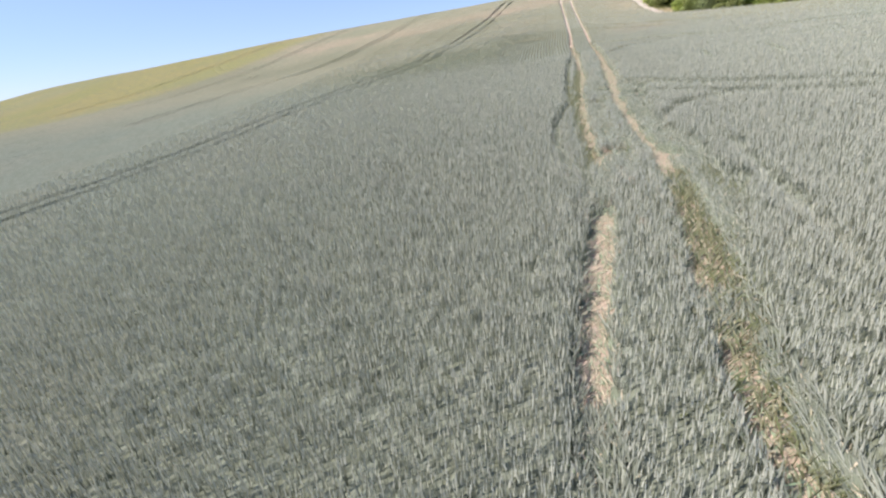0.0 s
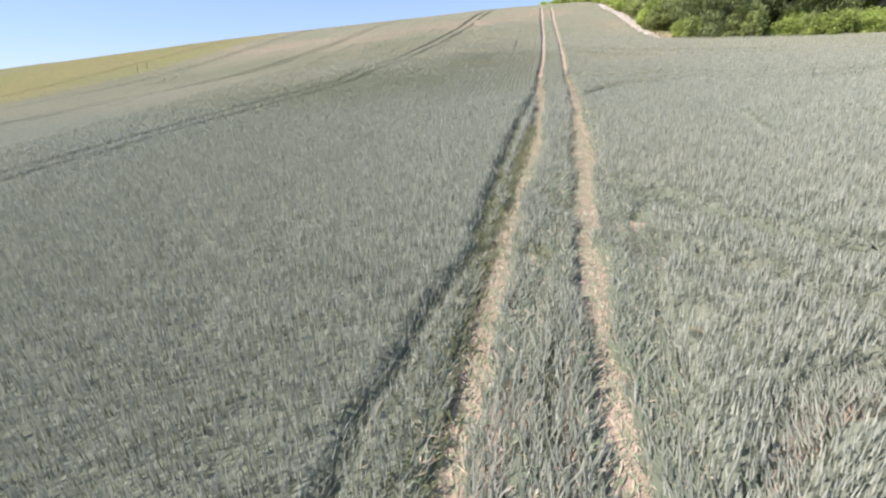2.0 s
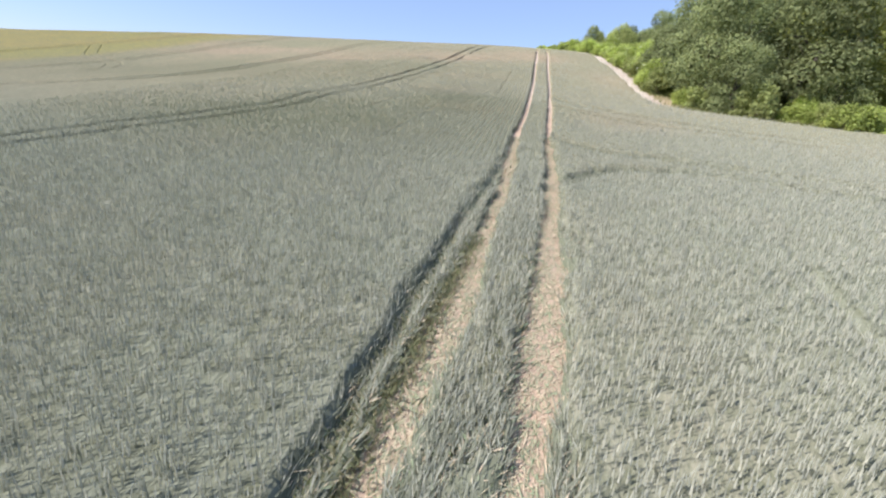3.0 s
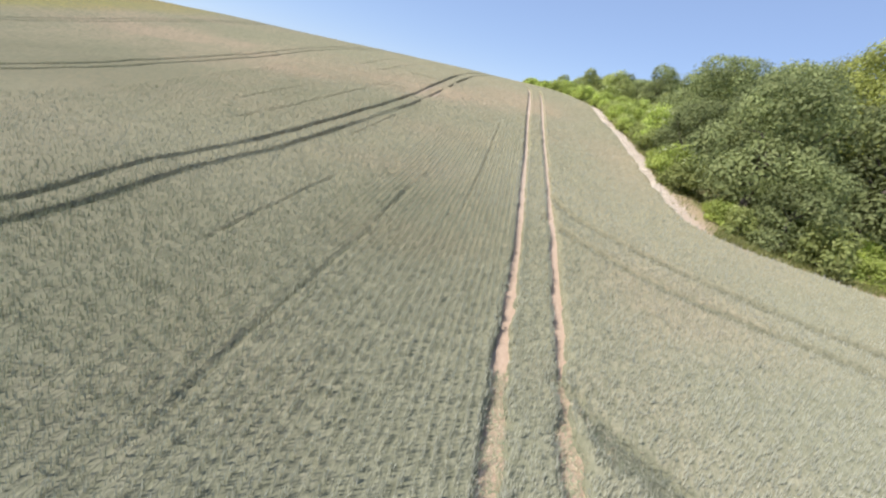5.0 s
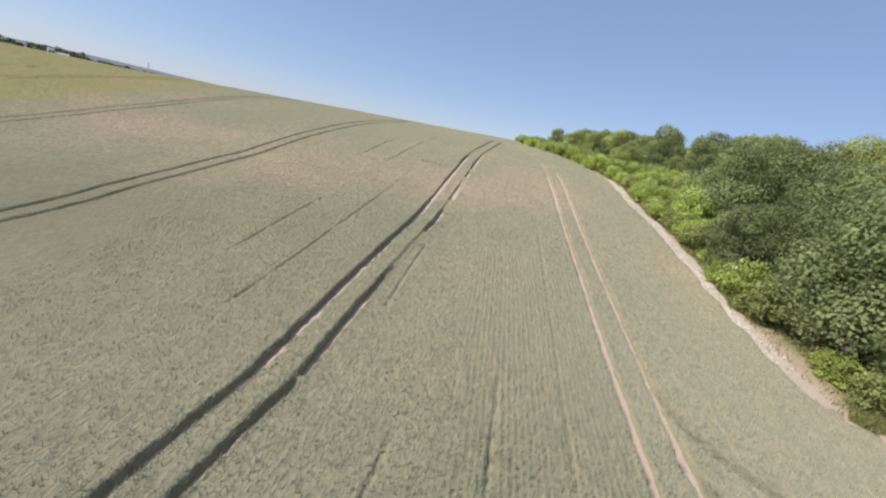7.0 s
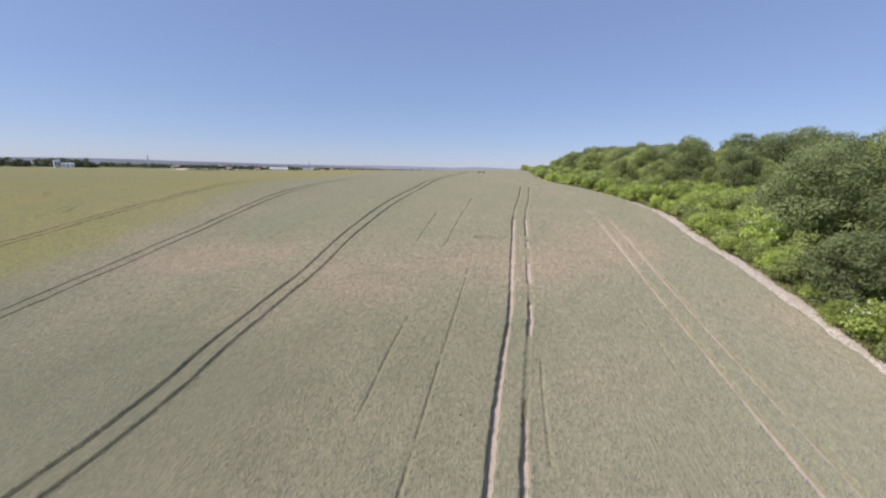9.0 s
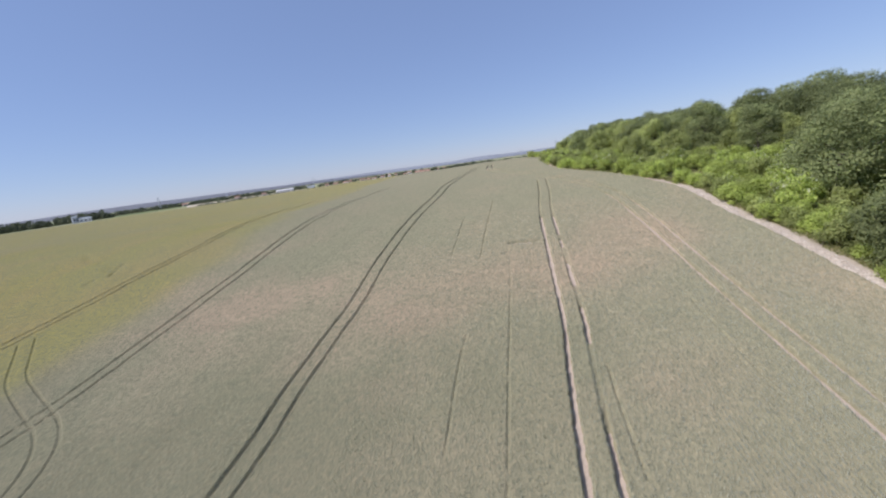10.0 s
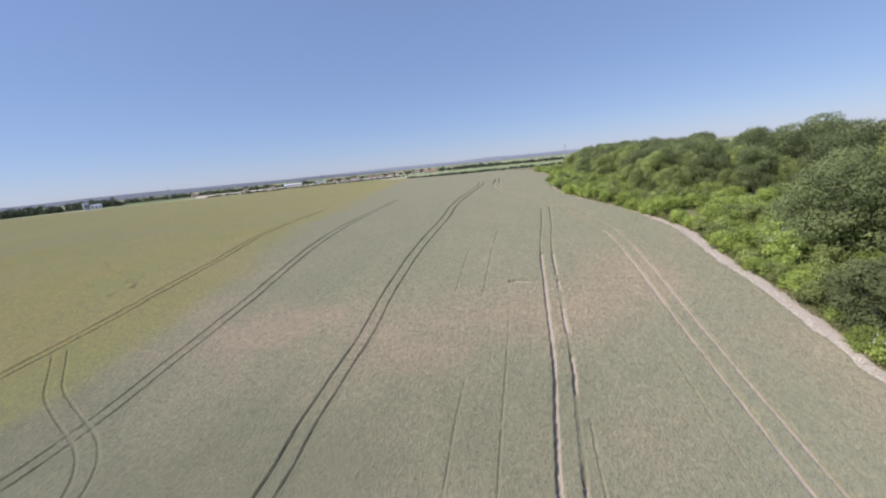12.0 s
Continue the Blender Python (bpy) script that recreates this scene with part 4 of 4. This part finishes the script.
SPECIAL_TREES = [("oak", 41.0, 73.2, 1.42), ("oak", 45.5, 79.5, 1.32), ("oak_b", 41.6, 85.5, 1.0), ("oak", 50, 71, 1.5), ("oak", 52.5, 86, 1.5), ("oak", 53, 101.5, 1.42), ("oak", 58.5, 104, 1.5), ("oak", 64, 100, 1.62), ("tall_ash", 66.5, 93, 1.28), ("tall_ash", 82, 111, 1.2),
                 ("oak", 57.5, 108.5, 1.05), ("oak", 58, 94, 1.1), ("tall_ash", 64, 86, 1.35), ("tall_ash", 60, 75, 1.4), ("tall_ash", 57, 67, 1.05), ("oak", 82, 136, 1.4), ("oak", 85, 131.5, 1.45), ("oak", 88.5, 128, 1.45), ("oak", 92.5, 124, 1.5), ("oak", 78, 141, 1.35), ("elder", 37.9, 80.6, 1.15), ("elder", 48.5, 104.5, 1.3), ("maple", 61, 180, 1.1),
                 ("oak_b", 57, 187, 0.9), ("thorn", 44.5, 185, 1.0)]


def wood_band(x, y, d):
    """The plants of a place in the wood, and their sizes."""
    if d < 4.5:
        return (("bush", "bush_b", "bush", "thorn"), (0.75, 1.15)) if y < 135 else (("bush_b", "thorn", "bush"), (0.7, 1.1))
    if y < 66:
        return (("bush", "ash", "bush"), (0.9, 1.2)) if d < 9 else (("oak_b", "ash", "maple"), (1.1, 1.5))
    if y < 90:
        return (("oak_b", "bush", "oak_b"), (0.85, 1.05)) if d < 14 else (("oak", "oak_b", "ash", "oak_b"), (1.15, 1.45))
    if y < 128:
        return (("bush", "bush", "bush_b", "bush", "bush", "elder", "thorn"), (0.85, 1.35)) if d < 29 else (("maple", "oak_b", "ash"), (1.0, 1.3)) if d < 33 else (("oak", "oak_b", "maple", "oak"), (1.25, 1.5))
    if y > 150:
        return (("bush_b", "thorn", "bush"), (0.7, 1.0)) if d < 14 else (("thorn", "bush", "thorn", "maple"), (0.6, 0.85)) if d < 21 else (("oak_b", "oak_b", "maple"), (1.0, 1.25))
    return (("bush", "thorn", "thorn", "elder"), (0.8, 1.1)) if d < 9 else (("thorn", "bush", "thorn", "maple"), (0.7, 1.0)) if d < 25 else (("oak_b", "oak_b", "maple"), (1.05, 1.35)) if d < 34 else (("oak", "oak_b", "oak"), (1.2, 1.45))


random.seed(21)
for kind, x, y, s in SPECIAL_TREES:
    plant(kind, x, y, s)
taken = [(x, y, (5.0 if kind == "tall_ash" else 3.2) * s) for kind, x, y, s in SPECIAL_TREES]


def free_spot(x, y, room):
    return all((x - a) ** 2 + (y - b) ** 2 > (0.5 * (room + r)) ** 2 for a, b, r in taken)


tries = np.random.default_rng(3).random((9000, 2)) * (88, 216) + (33, 46)
depth = np.min(np.hypot(WOOD_EDGE[:, 0] - tries[:, :1], WOOD_EDGE[:, 1] - tries[:, 1:]), axis=1) * np.where(inside(tries[:, 0], tries[:, 1], WOOD_OUTLINE), 1, -1)
for (x, y), d in zip(tries.tolist(), depth.tolist()):
    if d < (3.0 if 66 < y < 77 else 1.2) or (y < 52 and x > 75) or d > 52:
        continue
    kinds, sizes = wood_band(x, y, d)
    kind, s = random.choice(kinds), random.uniform(*sizes)
    woody = kind in ("oak", "oak_b", "ash", "maple")
    room = {"oak": 4.4, "oak_b": 3.7, "ash": 2.9, "maple": 3.2}.get(kind, 1.75) * s
    if d < room * (0.75 if woody else 0.45):
        continue
    if free_spot(x, y, room) and len(taken) < 760:
        taken.append((x, y, room))
        plant(kind, x, y, s, random.uniform(0.9, 1.15))


# ---- the plain beyond: fields, tree belts, village, masts and hills ----
VIEW_X, VIEW_Y = -4.5, 53.0


def out_there(bearing, dist):
    """Plan point at a bearing from +y, clockwise in degrees, and a distance from the top of the slope."""
    return VIEW_X + dist * math.sin(radians(bearing)), VIEW_Y + dist * math.cos(radians(bearing))


def box(bm, x0, x1, y0, y1, z0, z1):
    v = [bm.verts.new(p) for p in ((x0, y0, z0), (x1, y0, z0), (x1, y1, z0), (x0, y1, z0), (x0, y0, z1), (x1, y0, z1), (x1, y1, z1), (x0, y1, z1))]
    for f in ((0, 3, 2, 1), (4, 5, 6, 7), (0, 1, 5, 4), (1, 2, 6, 5), (2, 3, 7, 6), (3, 0, 4, 7)):
        bm.faces.new([v[k] for k in f])


def done(name, bm, mat, parent=None, label=""):
    me = bpy.data.meshes.new(name)
    bm.normal_update()
    bm.to_mesh(me)
    bm.free()
    me.materials.append(mat)
    if parent is None:
        return new(name, me)
    return part(name, me, parent, label)


def far_field(name, label, mat, b0, b1, d0, d1, lift):
    """A field of the plain as a sheet that follows the ground."""
    bs, ds = np.linspace(b0, b1, 24), np.linspace(d0, d1, 12)
    u, v, faces = net(bs, ds)
    x, y = VIEW_X + v * np.sin(np.radians(u)), VIEW_Y + v * np.cos(np.radians(u))
    tagged(new(name, mesh_from(name, np.stack([x, y, land(x, y) + lift], 1), faces, mat)), label, "field", kind="structure")


def field_material(name, a, b):
    m, nodes, links, shader = material(name, 0.9, 0.1)
    links.new(ramp(nodes, links, noise_node(nodes, links, 0.02, 4, 0.6), (0.3, a), (0.7, b)), shader.inputs["Base Color"])
    return m


STUBBLE = field_material("pale_stubble", (0.5, 0.42, 0.31), (0.62, 0.54, 0.42))
GREEN_FIELD = field_material("young_crop", (0.24, 0.28, 0.12), (0.33, 0.35, 0.17))
DARK_FIELD = field_material("rough_pasture", (0.12, 0.16, 0.06), (0.22, 0.23, 0.1))
far_field("ground_stubble", "pale tan stubble field on the plain", STUBBLE, -27, -2, 1285, 1625, 0.5)
far_field("ground_pasture", "dull green pasture on the plain", DARK_FIELD, -50, -27, 1530, 1800, 0.5)
far_field("ground_green_field", "fresh green field behind the brow", GREEN_FIELD, 6, 28, 1000, 1500, 0.5)


def tree_belt(name, label, mat, b0, b1, dist, tall, count, leaf, seed):
    """A far belt of trees, too many to count."""
    r = np.random.default_rng(seed)
    verts = []
    bear, d = b0 + (b1 - b0) * r.random(count), dist * (1 + 0.06 * r.random(count))
    x, y = VIEW_X + d * np.sin(np.radians(bear)), VIEW_Y + d * np.cos(np.radians(bear))
    body = tall * (0.35 + 0.65 * ripple(bear * 40, d * 0, 9, seed))
    n = 26
    way = r.normal(size=(count, n, 3))
    way /= np.linalg.norm(way, axis=2)[..., None]
    centre = np.stack([x, y, land(x, y) + body * 0.45], 1)[:, None]
    place = centre + way * (body[:, None] * (0.35 + 0.25 * r.random((count, n))))[..., None]
    a, b = r.normal(size=(2, count, n, 3)) * leaf
    verts = np.stack([place - a * 0.5, place + b * 0.35, place + a * 0.5, place - b * 0.35], 2).reshape(-1, 3)
    tagged(new(name, mesh_from(name, verts, np.arange(len(verts)).reshape(-1, 4), mat, smooth=False)), label, "trees", kind="stuff")


tree_belt("tree_belt", "dark belt of trees on the plain", FAR_LEAF, -62, -34, 1560, 27, 420, 5, 31)
tree_belt("tree_belt", "broken line of trees on the plain", FAR_LEAF, -34, -18, 1750, 17, 190, 4, 32)
tree_belt("hedge", "dark hedge along the stubble", FAR_LEAF, -26, 0, 1275, 6, 420, 2.2, 33)
tree_belt("tree_belt", "trees round the village", FAR_LEAF, -30, 12, 1700, 15, 420, 4, 34)
tree_belt("hedge", "hedge line behind the brow", FAR_LEAF, 0, 24, 1000, 6, 330, 2.2, 35)
tree_belt("tree_belt", "far tree line behind the brow", FAR_LEAF, 4, 28, 1560, 14, 240, 4, 36)


def hill(name, label, mat, b0, b1, dist, tall, seed):
    bs, ds = np.linspace(b0, b1, 60), np.linspace(0, 1, 9)
    u, v, faces = net(bs, ds)
    d = dist * (1 + 0.25 * v)
    x, y = VIEW_X + d * np.sin(np.radians(u)), VIEW_Y + d * np.cos(np.radians(u))
    ends = np.sin(np.clip((u - b0) / (b1 - b0), 0, 1) * math.pi) ** 0.5
    z = 1 + tall * ends * (0.6 + 0.4 * ripple(u, u * 0, 5, seed)) * np.sin(np.clip(v * 1.3, 0, 1) * math.pi / 2)
    tagged(new(name, mesh_from(name, np.stack([x, y, z], 1), faces, mat)), label, "hill", kind="structure")


# the haze of the distance is put into the hill colours as grey-blue
HAZE_WOOD = field_material("hazed_woodland", (0.14, 0.145, 0.155), (0.195, 0.20, 0.21))
HAZE_FIELD = field_material("hazed_fields", (0.2, 0.215, 0.235), (0.3, 0.31, 0.32))
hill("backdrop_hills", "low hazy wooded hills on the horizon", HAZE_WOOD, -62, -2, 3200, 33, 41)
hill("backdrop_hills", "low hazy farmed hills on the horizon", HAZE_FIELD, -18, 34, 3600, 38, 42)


def building(name, label, category, bearing, dist, wide, deep, tall, pitch, wall_mat, roof_mat, turn, windows):
    x, y = out_there(bearing, dist)
    ob = tagged(new(name), label, category, group="village on the plain")
    ob.matrix_basis = pose(x, y, float(land(x, y)) - 0.5, 0, 0, turn - bearing)
    bm = bmesh.new()
    box(bm, -wide / 2, wide / 2, -deep / 2, deep / 2, 0, tall)
    done("wall", bm, wall_mat, ob)
    bm = bmesh.new()
    over = 0.5
    ridge = [bm.verts.new((sx * (wide / 2 + over), 0, tall + pitch)) for sx in (-1, 1)]
    eaves = [[bm.verts.new((sx * (wide / 2 + over), sy * (deep / 2 + over), tall - 0.1)) for sx in (-1, 1)] for sy in (-1, 1)]
    bm.faces.new((eaves[0][0], eaves[0][1], ridge[1], ridge[0]))
    bm.faces.new((eaves[1][1], eaves[1][0], ridge[0], ridge[1]))
    bm.faces.new((eaves[0][0], ridge[0], eaves[1][0]))
    bm.faces.new((eaves[0][1], eaves[1][1], ridge[1]))
    bm.faces.new((eaves[0][1], eaves[0][0], eaves[1][0], eaves[1][1]))
    done("roof", bm, roof_mat, ob)
    for n in range(windows):
        bm = bmesh.new()
        at = -wide / 2 + wide * (n + 0.5) / windows
        half = min(wide / windows * 0.28, 1.6)
        box(bm, at - half, at + half, -deep / 2 - 0.06, -deep / 2 + 0.1, tall * 0.35, tall * 0.75)
        done("window", bm, DARK_GLASS, ob)
    return ob


random.seed(5)
building("warehouse", "long white warehouse on the plain", "warehouse", -15.6, 1640, 62, 22, 8, 3, WHITE_WALL, WHITE_WALL, 6, 6)
building("warehouse", "white shed with a low roof on the plain", "warehouse", -12.2, 1660, 26, 16, 7, 3, WHITE_WALL, GREY_METAL, -8, 4)
building("grain_store", "tall grey grain store beside a tree belt", "grain store", -37.2, 1520, 12, 10, 18, 2, GREY_METAL, GREY_METAL, 12, 2)
building("grain_store", "pale metal store beside a tree belt", "grain store", -36.4, 1525, 26, 14, 11, 3, WHITE_WALL, GREY_METAL, 5, 3)
building("barn", "long barn with a red-brown tiled roof", "barn", 3.3, 1590, 58, 16, 5, 6, BUFF_WALL, TILE_ROOF, 8, 5)
for bearing in (-27.1, -21.4, -18.2, -10.1, -8.9, -7.6, -6.9, -5.2, -4.4, -3.6, -2.4, -1.4, -0.5, 0.8, 1.4, 5.3, 6.4):
    white = random.random() < 0.5
    building("house", "white house with a clay tile roof" if white else "buff house with a clay tile roof", "house", bearing, 1620 + random.uniform(-60, 60),
             random.uniform(11, 20), 10, random.uniform(5, 7.5), 3.6, WHITE_WALL if white else BUFF_WALL, TILE_ROOF, random.uniform(-25, 25), 4)


def pylon(bearing, dist, tall):
    """A lattice mast with three pairs of arms."""
    x, y = out_there(bearing, dist)
    ob = tagged(new("electricity_pylon"), "grey steel lattice pylon on the plain", "pylon", group="pylons")
    ob.matrix_basis = pose(x, y, float(land(x, y)), 0, 0, -bearing + 15)
    legs = []
    for sx, sy in ((-1, -1), (1, -1), (1, 1), (-1, 1)):
        bm = bmesh.new()
        tube(bm, [Vector((sx * tall * w, sy * tall * w, tall * h)) for w, h in ((0.09, 0), (0.035, 0.5), (0.008, 1))], [0.42, 0.36, 0.24], 4)
        done("leg", bm, GREY_METAL, ob)
    bm = bmesh.new()
    for n in range(9):
        h0, h1 = n / 9, (n + 1) / 9
        w0, w1 = (0.09 - 0.11 * h if h < 0.5 else 0.035 - 0.054 * (h - 0.5) for h in (h0, h1))
        for s in (-1, 1):
            tube(bm, [Vector((-w0 * tall, s * w0 * tall, h0 * tall)), Vector((w1 * tall, s * w1 * tall, h1 * tall))], [0.12, 0.12], 3)
            tube(bm, [Vector((s * w0 * tall, -w0 * tall, h0 * tall)), Vector((s * w1 * tall, w1 * tall, h1 * tall))], [0.12, 0.12], 3)
    done("bracing", bm, GREY_METAL, ob)
    for h, w in ((0.66, 0.15), (0.78, 0.19), (0.9, 0.13)):
        bm = bmesh.new()
        tube(bm, [Vector((-w * tall, 0, h * tall)), Vector((0, 0, (h + 0.03) * tall)), Vector((w * tall, 0, h * tall))], [0.14, 0.3, 0.14], 4)
        done("arm", bm, GREY_METAL, ob)


for bearing, dist, tall in ((22, 1500, 54), (17.3, 1950, 42), (5.1, 2150, 30), (-11.8, 1850, 40), (-22.5, 2250, 30), (-29.6, 1700, 42)):
    pylon(bearing, dist, tall)
